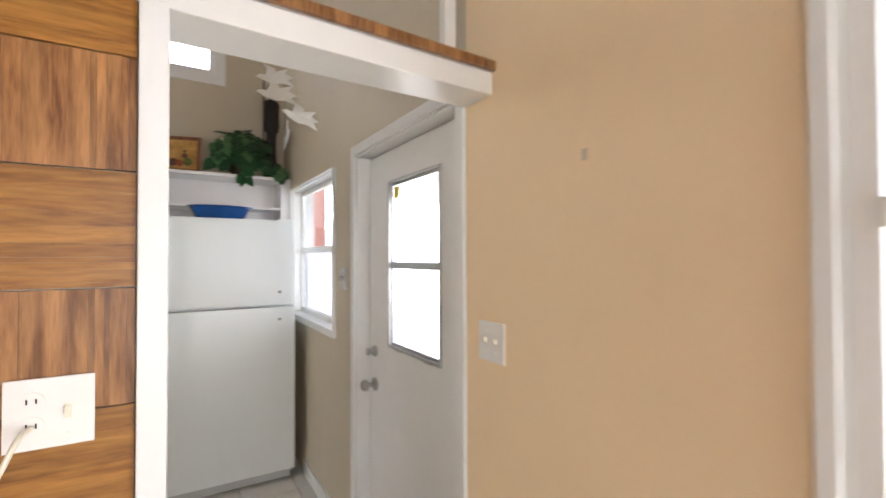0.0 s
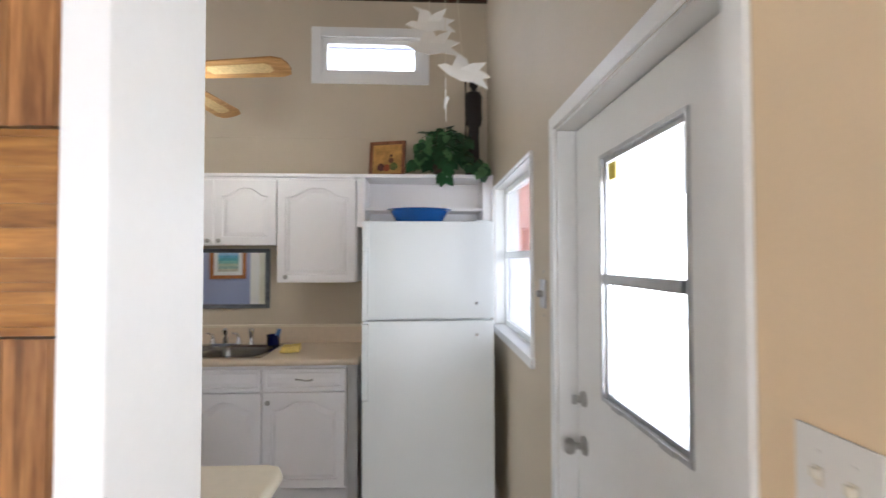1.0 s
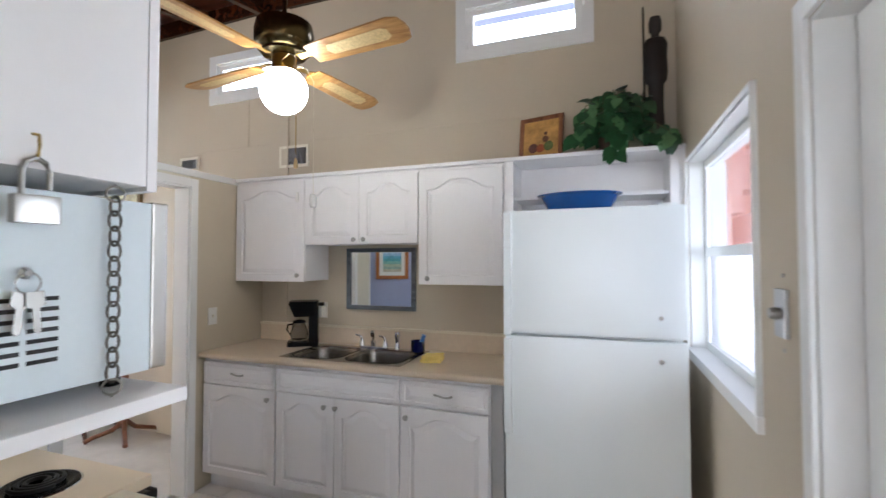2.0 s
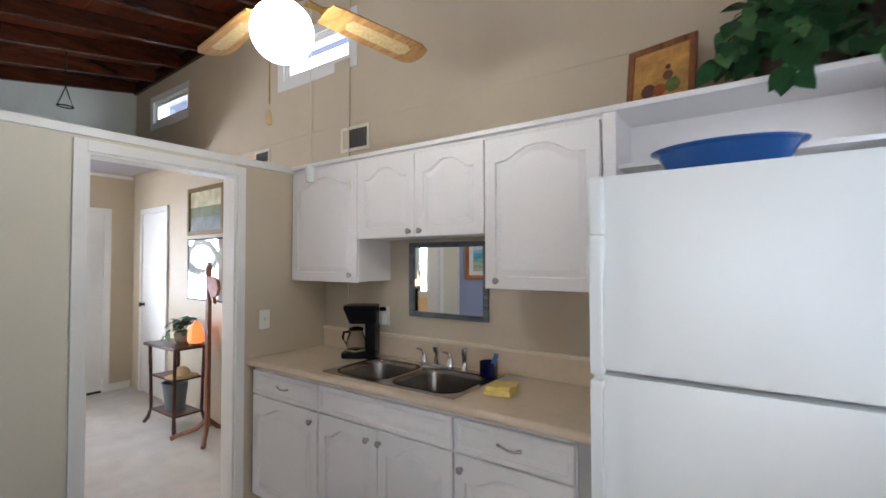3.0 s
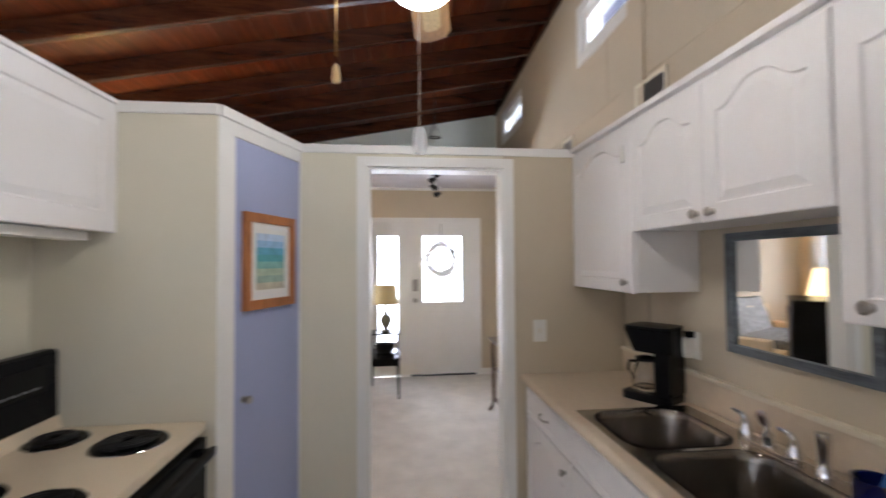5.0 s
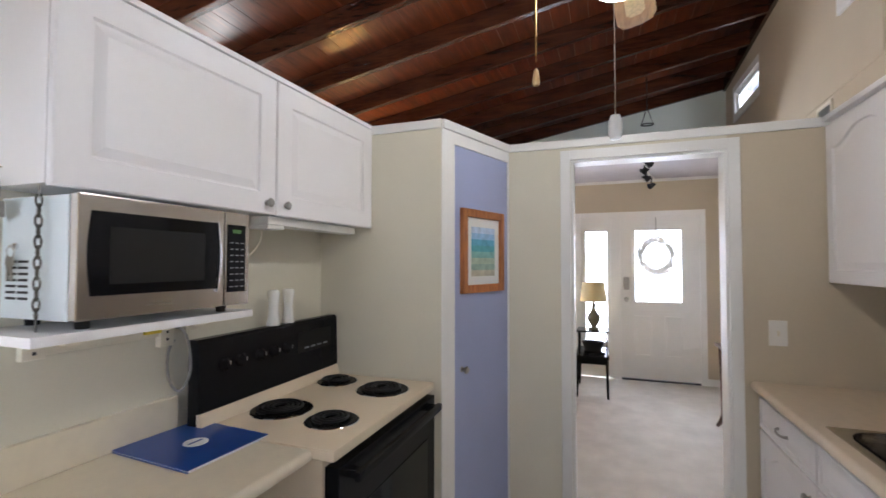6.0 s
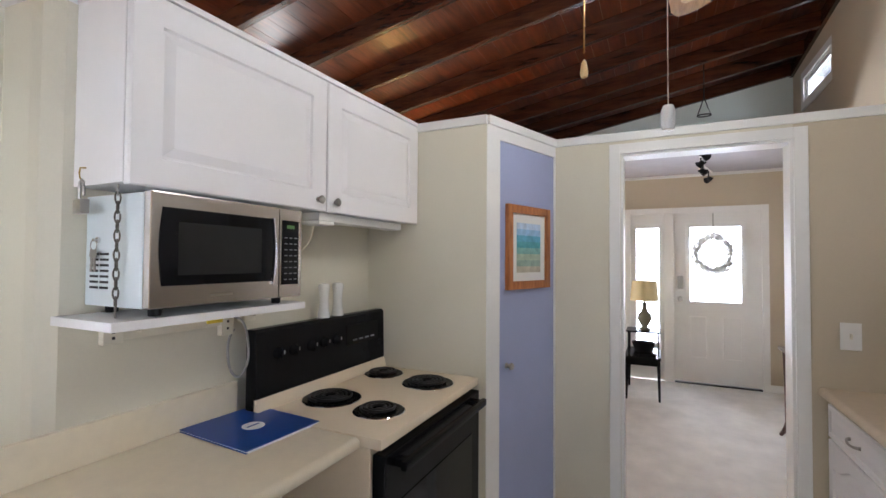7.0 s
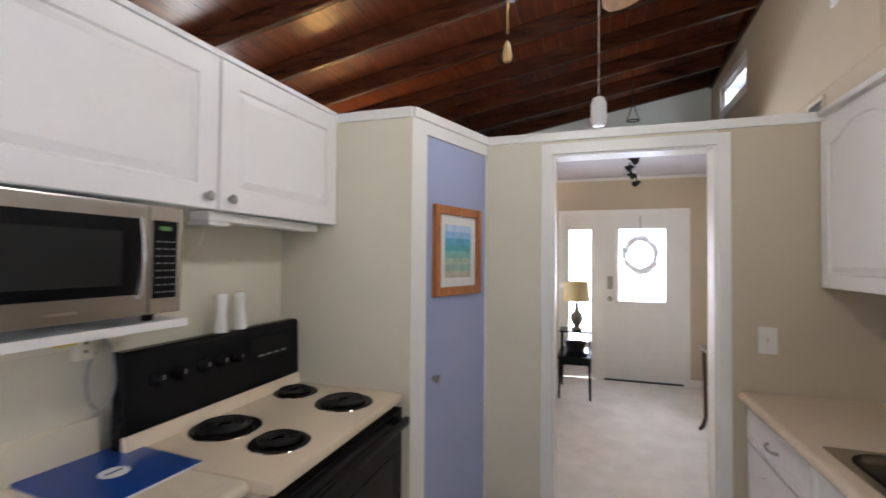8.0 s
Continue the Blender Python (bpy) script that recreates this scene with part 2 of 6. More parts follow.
def tube(points, radius, n=8, bm=None, closed=False):
    """A round rod along points; radius may be a list."""
    bm = bm or bmesh.new()
    pts = [Vector(p) for p in points]
    rings = []
    for i, p in enumerate(pts):
        a = pts[i - 1] if i or closed else p
        b = pts[(i + 1) % len(pts)] if i + 1 < len(pts) or closed else p
        d = (b - a).normalized()
        u = d.orthogonal().normalized() if abs(d.z) > 0.95 else d.cross(Vector((0, 0, 1))).normalized()
        v = d.cross(u)
        r = radius[i] if isinstance(radius, (list, tuple)) else radius
        rings.append([bm.verts.new(p + r * (math.cos(2 * math.pi * k / n) * u + math.sin(2 * math.pi * k / n) * v)) for k in range(n)])
    pairs = list(zip(rings, rings[1:])) + ([(rings[-1], rings[0])] if closed else [])
    for a, b in pairs:
        for k in range(n):
            bm.faces.new((a[k], a[(k + 1) % n], b[(k + 1) % n], b[k]))
    if not closed:
        bm.faces.new(rings[0][::-1])
        bm.faces.new(rings[-1])
    bmesh.ops.recalc_face_normals(bm, faces=bm.faces[:])
    return bm


def eased(points, n=6):
    """Points of a smooth curve through the given ones."""
    pts = [Vector(p) for p in points]
    out = []
    for i in range(len(pts) - 1):
        a, b, c, d = pts[max(i - 1, 0)], pts[i], pts[i + 1], pts[min(i + 2, len(pts) - 1)]
        for k in range(n):
            u = k / n
            out.append(0.5 * (2 * b + (c - a) * u + (2 * a - 5 * b + 4 * c - d) * u * u + (3 * b - a - 3 * c + d) * u ** 3))
    return out + [pts[-1]]


def slab(outline, h0, h1, axis="z", bevel=0.0):
    """A flat outline (u, v) pushed out from h0 to h1 along an axis."""
    bm = bmesh.new()
    place = {"z": lambda u, v, h: (u, v, h), "y": lambda u, v, h: (u, h, v), "x": lambda u, v, h: (h, u, v)}[axis]
    a = [bm.verts.new(place(u, v, h0)) for u, v in outline]
    b = [bm.verts.new(place(u, v, h1)) for u, v in outline]
    n = len(outline)
    bm.faces.new(a)
    bm.faces.new(b[::-1])
    for k in range(n):
        bm.faces.new((a[k], b[k], b[(k + 1) % n], a[(k + 1) % n]))
    bmesh.ops.recalc_face_normals(bm, faces=bm.faces[:])
    if bevel:
        bmesh.ops.bevel(bm, geom=bm.edges[:], offset=bevel, segments=2, profile=0.7, affect="EDGES")
    return bm


def part(name, bm, material, parent=None, label="", smooth=False):
    me = bpy.data.meshes.new(name)
    bm.to_mesh(me)
    bm.free()
    me.materials.append(material)
    if smooth:
        me.shade_smooth()
        me.set_sharp_from_angle(angle=radians(38))
    ob = new(name, me)
    if parent:
        ob.parent = parent
        ob.matrix_parent_inverse = Matrix.Identity(4)
    if label:
        ob["label"] = label
    return ob


def thing(name, label, category, at=(0, 0, 0), rz=0, group="", kind=""):
    ob = new(name)
    ob.empty_display_size = 0.1
    ob.matrix_world = pose(*at, 0, 0, rz)
    return tagged(ob, label, category, group, kind)


def structure(name, bm, material, label, category="wall", smooth=False):
    return tagged(part(name, bm, material, smooth=smooth), label, category, kind="structure")


def wall_cells(axis, a0, a1, u0, u1, z0, z1, holes=()):
    """Wall boxes with through openings. axis 'x': a is x, u is y; axis 'y': a is y, u is x. holes: (u0, u1, z0, z1)."""
    bm = bmesh.new()
    cuts = sorted({u0, u1, *[h[0] for h in holes], *[h[1] for h in holes]})
    for c0, c1 in zip(cuts, cuts[1:]):
        mid = (c0 + c1) / 2
        spans, z = [], z0
        for h in sorted([h for h in holes if h[0] < mid < h[1]], key=lambda h: h[2]):
            if h[2] > z:
                spans.append((z, h[2]))
            z = h[3]
        if z < z1:
            spans.append((z, z1))
        for s0, s1 in spans:
            if axis == "x":
                box(bm, a0, c0, s0, a1, c1, s1)
            else:
                box(bm, c0, a0, s0, c1, a1, s1)
    return bm


def frame_bm(axis, a0, a1, u0, u1, z0, z1, w, bottom=True, bevel=0.003):
    """A rectangular frame of bars of width w: uprights run full height."""
    bm = bmesh.new()

    def bar(p0, p1, q0, q1):
        if axis == "x":
            box(bm, a0, p0, q0, a1, p1, q1, bevel)
        else:
            box(bm, p0, a0, q0, p1, a1, q1, bevel)
    bar(u0, u0 + w, z0, z1)
    bar(u1 - w, u1, z0, z1)
    bar(u0 + w, u1 - w, z1 - w, z1)
    if bottom:
        bar(u0 + w, u1 - w, z0, z0 + w)
    return bm


# ---- plan ----
XE, XW, YN, YS, YP = 1.405, -1.54, 4.03, 1.47, 1.10
XL, YLS, YSS, XSW = -5.18, -0.7, -3.0, -1.0
YL = 4.18


def roof(y):
    """Height of the underside of the ceiling boards."""
    return 3.628 + 0.182 * (y - YN)


def slope_top(bm, above=2.6, lift=0.03):
    """Cut a wall's top along the roof."""
    for v in bm.verts:
        if v.co.z > above:
            v.co.z = roof(v.co.y) + lift
    return bm


# ---- structure ----
structure("floor_base", boxed(-5.4, -3.2, -0.2, 1.6, 4.4, -0.03), GROUT, "grey mortar bed under the floor tiles", "floor")
structure("carpet", boxed(XL, YLS, -0.03, XW - 0.06, YL + 0.01, 0.0), CARPET, "pale beige cut-pile carpet in the living room", "carpet")
structure("floor_room", boxed(XSW, YSS, -0.03, XE, YP, 0.0), CARPET, "pale beige carpet of the adjoining room", "carpet")

# north wall, kitchen stretch, with two clerestory openings
C1, C2, C3 = (0.138, 0.895), (-2.052, -1.30), (-4.565, -3.765)
CZ0, CZ1 = 2.912, 3.21
DZ0, DZ1 = 2.885, 3.165
EZ0, EZ1 = 3.025, 3.27
structure("wall_north", slope_top(wall_cells("y", YN, YN + 0.14, -1.6, XE + 0.165, 0, 3.6, [(*C1, CZ0, CZ1), (-1.61, C2[1], DZ0, DZ1)]), 3.3), GREIGE, "greige painted wall behind the kitchen sink")


def skew(bm):
    """Lean the living-room stretch of the north wall outwards towards the west."""
    for v in bm.verts:
        v.co.y += 0.15 * (-1.6 - v.co.x) / 3.58
    return bm


structure("wall_north_living", skew(slope_top(wall_cells("y", YN, YN + 0.14, XL - 0.12, -1.6, 0, 3.6, [(*C2, DZ0, DZ1), (*C3, EZ0, EZ1)]), 3.4)), GREIGE, "greige painted wall of the living room")
# east wall: kitchen stretch and tan stretch
DY0, DY1, DZ = 1.342, 2.285, 2.005
WY0, WY1, WZ0, WZ1 = 2.628, 3.70, 1.06, 2.01
WT = 0.165
structure("wall_east", slope_top(wall_cells("x", XE, XE + WT, 1.292, YN + 0.1, 0, 3.6, [(DY0, DY1, 0, DZ), (WY0, WY1, WZ0, WZ1)])), GREIGE, "greige painted wall beside the back door")
structure("wall_east_room", slope_top(wall_cells("x", XE, XE + WT, YSS, 1.292, 0, 3.6, [(-0.75, 0.372, 0.78, 2.05)]), 2.4), TAN, "tan painted wall with a window")
# Openings in these two walls are added, unseen, to pass the fill lamps.
structure("wall_south_room", wall_cells("y", YSS - 0.12, YSS, XSW - 0.1, XE + 0.165, 0, 2.37, [(0.1, 1.36, 0.6, 2.05)]), TAN, "tan painted end wall")
structure("wall_west_room", wall_cells("x", XSW - 0.1, XSW, YSS, YP + 0.02, 0, 2.1, [(-2.3, -0.9, 0.8, 2.0)]), TAN, "tan painted side wall")
# partition between the kitchen and the adjoining room
structure("wall_partition", slab([(-1.6, YP + 0.02), (0.551, YP + 0.02), (0.551, 1.278), (0.385, 1.281), (0.376, 1.40), (0.368, 1.432), (0.335, YS), (-1.6, YS)], 0, 2.09), SAGE, "pale sage partition behind the stove")
structure("partition_post", boxed(0.552, YP - 0.012, 0, 0.599, 1.281, 1.964, bevel=0.004), WHITE, "white painted end post of the partition", "post")
# doorway wall with a pass-through to the living room
OY0, OY1, OZ = 2.638, 3.357, 1.998
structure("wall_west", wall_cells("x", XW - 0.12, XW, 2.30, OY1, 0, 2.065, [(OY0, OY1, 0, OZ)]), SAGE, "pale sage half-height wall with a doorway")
# Same wall past the doorway; the darker greige puts its shade into the colour.
structure("wall_west_corner", boxed(XW - 0.12, OY1, 0, XW, YN, 2.065), GREIGE, "half-height wall beside the sink cabinets, darkened to greige for shade")
# far wall with the front door
structure("wall_far", slope_top(wall_cells("x", XL - 0.14, XL, YLS, YL + 0.12, 0, 3.6, [(2.50, 3.885, 0, 2.07)]), 2.4), GREIGE, "greige far wall around the front door")
gable = slope_top(boxed(XL, YLS, 2.56, XL + 0.015, YL + 0.08, 3.6), 2.7)
structure("wall_gable", gable, GABLE, "pale green gable above the lowered ceiling")
structure("wall_living_south", slope_top(wall_cells("y", YLS - 0.12, YLS, XL - 0.12, XSW, 0, 3.0, [(-4.95, -4.2, 0.85, 2.0)]), 2.4), TAN, "warm tan wall at the end of the living room")
structure("wall_living_east", boxed(-1.72, YLS, 0, -1.6, YP + 0.02, 2.1), TAN, "tan wall beside the partition")

# pantry: east side, diagonal front
PE = Vector((-0.978, 2.114, 0))
PW = Vector((-1.54, 2.306, 0))
DD = (PW - PE).normalized()
DN = Vector((-DD.y, DD.x, 0))
DN = DN if DN.y > 0 else -DN
structure("pantry_side", boxed(-1.055, YS, 0, -0.978, 2.110, 2.065), SAGE, "pale sage side of the corner pantry")


def on_diag(a, z, out=0.0):
    """A point a metres along the pantry's diagonal front."""
    p = PE + DD * a + DN * out
    return Vector((p.x, p.y, z))


def diag_box(bm, a0, a1, z0, z1, o0, o1, bevel=0.0):
    b2 = boxed(a0, o0, z0, a1, o1, z1, bevel=bevel)
    for v in b2.verts:
        v.co = on_diag(v.co.x, v.co.z, v.co.y)
    bmesh.ops.recalc_face_normals(b2, faces=b2.faces[:])
    if bm is None:
        return b2
    me = bpy.data.meshes.new("joined")
    b2.to_mesh(me)
    b2.free()
    bm.from_mesh(me)
    bpy.data.meshes.remove(me)
    return bm


bm = diag_box(None, 0.0, 0.095, 0, 2.065, -0.06, 0.0)
diag_box(bm, 0.095, 0.58, 2.01, 2.065, -0.06, 0.0)
diag_box(bm, 0.58, 0.60, 0, 2.065, -0.06, 0.0)
structure("pantry_front", bm, WHITE, "white painted frame round the pantry door", "door frame")

# caps along the half-height walls
bm = boxed(-1.68, 2.29, 2.065, XW + 0.012, YN - 0.001, 2.108, bevel=0.004)
structure("wall_cap", bm, WHITE, "white painted cap on the half-height wall", "trim")
structure("pantry_cap_side", boxed(-1.06, YS, 2.065, -0.965, 2.113, 2.106, bevel=0.004), WHITE, "white painted cap on the pantry side", "trim")
structure("pantry_cap_front", diag_box(None, 0.004, 0.605, 2.065, 2.107, -0.07, 0.012, bevel=0.004), WHITE, "white painted cap over the pantry door", "trim")
structure("pantry_lid", slab([(-1.66, YS), (-1.06, YS), (-1.06, 2.07), (-1.56, 2.26), (-1.66, 2.28)], 2.04, 2.09), WHITE, "white lid of the corner pantry", "trim")
structure("partition_cap", boxed(-1.06, YP + 0.09, 2.09, 0.385, YS, 2.12, bevel=0.004), WHITE, "white cap along the partition", "trim")

# header over the wide opening, with a strip of wood on its front edge
bm = slab([(0.38, 1.09), (1.404, 1.155), (1.404, 1.29), (0.38, 1.25)], 1.965, 2.03, bevel=0.004)
structure("header_beam", bm, WHITE, "white painted header across the wide opening", "beam")
bm = slab([(0.30, 1.066), (1.404, 1.138), (1.404, 1.152), (0.30, 1.080)], 2.031, 2.058)
structure("header_wood_edge", bm, PANEL_V, "brown wood strip along the header", "trim")
bm = slab([(0.30, 1.082), (1.404, 1.154), (1.404, 1.29), (0.30, 1.26)], 2.032, 2.062)
structure("header_shelf", bm, WHITE, "white shelf board above the header", "shelf")
structure("transom_bar", slab([(1.27, 1.20), (1.31, 1.205), (1.31, 1.235), (1.27, 1.23)], 2.063, roof(1.215)), WHITE, "white upright above the header", "trim")

# ceiling: boards in one mesh, rafters below
bm = bmesh.new()
y = YSS - 0.1
while y < YL + 0.1:
    y1 = y + 0.135
    vs = []
    for x in (XL - 0.15, 1.6):
        for yy in (y + 0.0015, y1 - 0.0015):
            vs.append((x, yy, roof(yy)))
            vs.append((x, yy, roof(yy) + 0.025))
    v = [bm.verts.new(p) for p in vs]
    for f in ((0, 1, 3, 2), (4, 6, 7, 5), (0, 4, 5, 1), (2, 3, 7, 6), (0, 2, 6, 4), (1, 5, 7, 3)):
        bm.faces.new([v[i] for i in f])
    y = y1
structure("ceiling", bm, BOARD, "red-brown stained board ceiling sloping down from the sink wall", "ceiling")
bm = boxed(XL - 0.2, YSS - 0.2, 0, 1.75, YL + 0.2, 0.05)
for v in bm.verts:
    v.co.z += roof(v.co.y) + 0.03
structure("roof_deck", bm, ASH, "weathered roof deck over the boards", "roof")


def rafter(x):
    bm = bmesh.new()
    ys = (YSS, YN - 0.001 if x > -1.62 else YN + 0.15 * (-1.6 - x) / 3.58 - 0.001)
    v = [bm.verts.new((x + dx, yy, roof(yy) - 0.001 - dz)) for dx in (-0.026, 0.026) for yy in ys for dz in (0.14, 0)]
    for f in ((0, 1, 3, 2), (4, 6, 7, 5), (0, 4, 5, 1), (2, 3, 7, 6), (0, 2, 6, 4), (1, 5, 7, 3)):
        bm.faces.new([v[i] for i in f])
    bmesh.ops.bevel(bm, geom=bm.edges[:], offset=0.004, segments=1, affect="EDGES")
    return tagged(part("rafter", bm, RAFTER), "dark red-brown stained exposed rafter", "rafter", "rafters", "structure")


for k in range(11):
    rafter(-5.135 + 0.595 * k)
bm = boxed(-1.6, YN - 0.03, roof(YN) - 0.139, XE - 0.001, YN - 0.0005, roof(YN) - 0.003)
structure("ledger_board", bm, RAFTER, "dark stained ledger board along the wall top", "trim")
structure("ledger_board_living", skew(boxed(XL + 0.016, YN - 0.03, roof(YN) - 0.132, -1.6, YN - 0.0005, roof(YN) + 0.0)), RAFTER, "dark stained ledger board over the living room", "trim")
# lowered ceiling by the front door
# The lavender in this grey stands for bluish daylight falling on the ceiling.
structure("ceiling_lowered", boxed(XL + 0.016, YLS, 2.50, -3.45, YL - 0.06, 2.55), mat("ceiling_daylight_tint", (0.50, 0.47, 0.49), 0.7), "lowered ceiling by the front door, bluish daylight put into its colour", "ceiling")
structure("ceiling_moulding", boxed(XL + 0.001, YLS, 2.465, XL + 0.02, YL - 0.02, 2.499), WHITE, "thin white moulding under the lowered ceiling", "trim")

# trim on the living side
structure("baseboard_far", boxed(XL, 3.935, 0, XL + 0.014, YL - 0.02, 0.08, bevel=0.002), WHITE, "white baseboard on the far wall", "baseboard")
structure("baseboard_far", boxed(XL, YLS, 0, XL + 0.014, 2.44, 0.08, bevel=0.002), WHITE, "white baseboard on the far wall", "baseboard")
structure("baseboard_east", boxed(XE - 0.014, 2.40, 0, XE, 3.3, 0.09, bevel=0.002), WHITE, "white baseboard beside the refrigerator", "baseboard")
structure("baseboard_tan", boxed(XE - 0.014, YSS, 0, XE, 1.285, 0.09, bevel=0.002), WHITE, "white baseboard on the tan wall", "baseboard")


def window(name, axis, a, u0, u1, z0, z1, depth, casing, label, rail=None, out=1, glass_back=0.07):
    """A window in its opening: lining, casing on the room side, sash and pane. out: the way outdoors along the axis."""
    w = thing(name, label, "window", kind="structure")
    a0, a1 = sorted((a, a + out * depth))
    part("lining", frame_bm(axis, a0 + 0.002, a1, u0, u1, z0, z1, 0.014, bevel=0.0), WHITE, w)
    c0, c1 = sorted((a - out * 0.018, a - out * 0.001))
    part("casing", frame_bm(axis, c0, c1, u0 - casing, u1 + casing, z0 - casing, z1 + casing, casing + 0.006), WHITE, w)
    s0, s1 = sorted((a + out * (glass_back - 0.018), a + out * (glass_back + 0.018)))
    part("sash", frame_bm(axis, s0, s1, u0 + 0.015, u1 - 0.015, z0 + 0.015, z1 - 0.015, 0.035), WHITE, w)
    if rail:
        r = boxed(s0 - 0.008, u0 + 0.05, rail - 0.02, s1 + 0.008, u1 - 0.05, rail + 0.02, bevel=0.003) if axis == "x" else boxed(u0 + 0.05, s0, rail - 0.02, u1 - 0.05, s1, rail + 0.02, bevel=0.003)
        part("meeting_rail", r, WHITE, w)
    g = (s0 + s1) / 2
    for q0, q1 in ([(z0 + 0.05, rail - 0.02), (rail + 0.02, z1 - 0.05)] if rail else [(z0 + 0.05, z1 - 0.05)]):
        p = boxed(g - 0.002, u0 + 0.05, q0, g + 0.002, u1 - 0.05, q1) if axis == "x" else boxed(u0 + 0.05, g - 0.002, q0, u1 - 0.05, g + 0.002, q1)
        pane = part("pane", p, GLASS, w)
        pane.visible_shadow = False
    return w


window("window_1", "y", YN, *C1, CZ0, CZ1, 0.14, 0.065, "small white-framed clerestory window above the sink wall", glass_back=0.03)
cw = window("window_2", "y", YN, *C2, DZ0, DZ1, 0.14, 0.065, "small white-framed clerestory window near the fan", glass_back=0.03)
cw.matrix_world = pose(0, 0.012, 0)
cw = window("window_3", "y", YN, *C3, EZ0, EZ1, 0.14, 0.065, "small white-framed clerestory window over the living room", glass_back=0.03)
cw.matrix_world = pose(0, 0.108, 0)
wk = window("window_4", "x", XE, WY0, WY1, WZ0, WZ1, WT, 0.0, "white double-hung window beside the refrigerator", rail=1.545, glass_back=0.085)
HAZY = glass_mat("hazy_screened_glass", 0.4, (0.30, 0.30, 0.34))
lower_pane = min((c for c in wk.children if c.name.startswith("pane")), key=lambda c: min(v.co.z for v in c.data.vertices))
lower_pane.data.materials[0] = HAZY
part("sill", boxed(XE - 0.02, WY0 - 0.01, WZ0 - 0.03, XE + 0.066, WY1 + 0.01, WZ0 + 0.016, bevel=0.004), WHITE, wk)
window("window_5", "x", XE, -0.75, 0.372, 0.78, 2.05, WT, 0.022, "white double-hung window in the tan wall", rail=1.55, glass_back=0.022)
# The next two windows are invented, out of view, for the room's fill.
window("added_window_west", "x", XSW, -2.3, -0.9, 0.8, 2.0, 0.1, 0.06, "added unseen window in the side wall, lets fill light in", out=-1, glass_back=0.05)
window("added_window_south", "y", YSS, 0.1, 1.36, 0.6, 2.05, 0.12, 0.06, "added unseen window in the end wall, lets fill light in", out=-1, glass_back=0.05)
window("window_6", "y", YLS, -4.95, -4.2, 0.85, 2.0, 0.12, 0.06, "white window at the end of the living room", out=-1)

# casing of the doorway to the living room
dc = thing("door_casing", "white painted casing round the open doorway", "door casing", kind="structure")
part("casing", frame_bm("x", XW + 0.001, XW + 0.016, 2.584, 3.408, 0, 2.048, 0.052, bottom=False), WHITE, dc)
part("casing", frame_bm("x", XW - 0.136, XW - 0.121, 2.584, 3.408, 0, 2.048, 0.052, bottom=False), WHITE, dc)
part("lining", frame_bm("x", XW - 0.12, XW, OY0 - 0.001, OY1 + 0.001, 0, OZ + 0.001, 0.014, bottom=False, bevel=0.0), WHITE, dc)

# back door with a two-light aluminium window
bd = thing("door_1", "closed white back door with a two-light window", "door", kind="structure")
part("casing", frame_bm("x", XE - 0.014, XE - 0.001, DY0 - 0.05, DY1 + 0.05, 0, DZ + 0.05, 0.05, bottom=False), WHITE, bd)
part("lining", frame_bm("x", XE, XE + WT, DY0, DY1, 0, DZ, 0.010, bottom=False, bevel=0.0), WHITE, bd)
XD = XE + 0.07
part("leaf", wall_cells("x", XD, XD + 0.04, DY0 + 0.016, DY1 - 0.016, 0.008, DZ - 0.016, [(1.572, 2.035, 1.08, 1.84)]), WHITE, bd)
part("weather_strip", frame_bm("x", XD + 0.012, XD + 0.03, DY0 + 0.0105, DY1 - 0.0105, 0, DZ - 0.0105, 0.005, bottom=False, bevel=0.0), mat("dark_rubber_strip", (0.05, 0.045, 0.04), 0.8), bd, "dark weather strip round the leaf")
dw = part("window_frame", frame_bm("x", XD - 0.006, XD + 0.03, 1.566, 2.042, 1.072, 1.847, 0.013, bevel=0.002), ALU, bd, "aluminium window frame")
part("inner_frame", frame_bm("x", XD + 0.006, XD + 0.026, 1.5795, 2.0285, 1.0855, 1.8335, 0.013, bevel=0.0015), ALU, dw)
part("bar", boxed(XD - 0.008, 1.593, 1.440, XD + 0.024, 2.014, 1.470, bevel=0.002), ALU, bd, "aluminium cross bar")
for q0, q1 in ((1.10, 1.440), (1.470, 1.82)):
    pane = part("pane", boxed(XD + 0.014, 1.592, q0, XD + 0.018, 2.015, q1), DOOR_GLASS, bd)
    pane.visible_shadow = False
part("sticker", boxed(XD + 0.010, 1.955, 1.762, XD + 0.0125, 2.008, 1.815), STICKER, bd, "yellow square sticker")
for yy in (1.66, 1.93):
    part("latch_tab", boxed(XD - 0.010, yy - 0.03, 1.070, XD - 0.0065, yy + 0.03, 1.086, bevel=0.001), ALU, dw, "small dark sash latch")
KY = 2.205
part("knob", lathe([(0.0, -0.075), (0.02, -0.073), (0.028, -0.06), (0.026, -0.045), (0.012, -0.035), (0.011, -0.012), (0.032, -0.008), (0.033, 0.0)], 24, (XD, KY, 0.862), "x"), NICKEL, bd, "brushed metal door knob", smooth=True)
part("deadbolt", lathe([(0.0, -0.03), (0.012, -0.03), (0.014, -0.012), (0.026, -0.01), (0.028, 0.0)], 20, (XD, KY, 1.025), "x"), NICKEL, bd, smooth=True)
part("thumb_turn", boxed(XD - 0.045, KY - 0.006, 1.008, XD - 0.028, KY + 0.006, 1.042, bevel=0.002), NICKEL, bd)

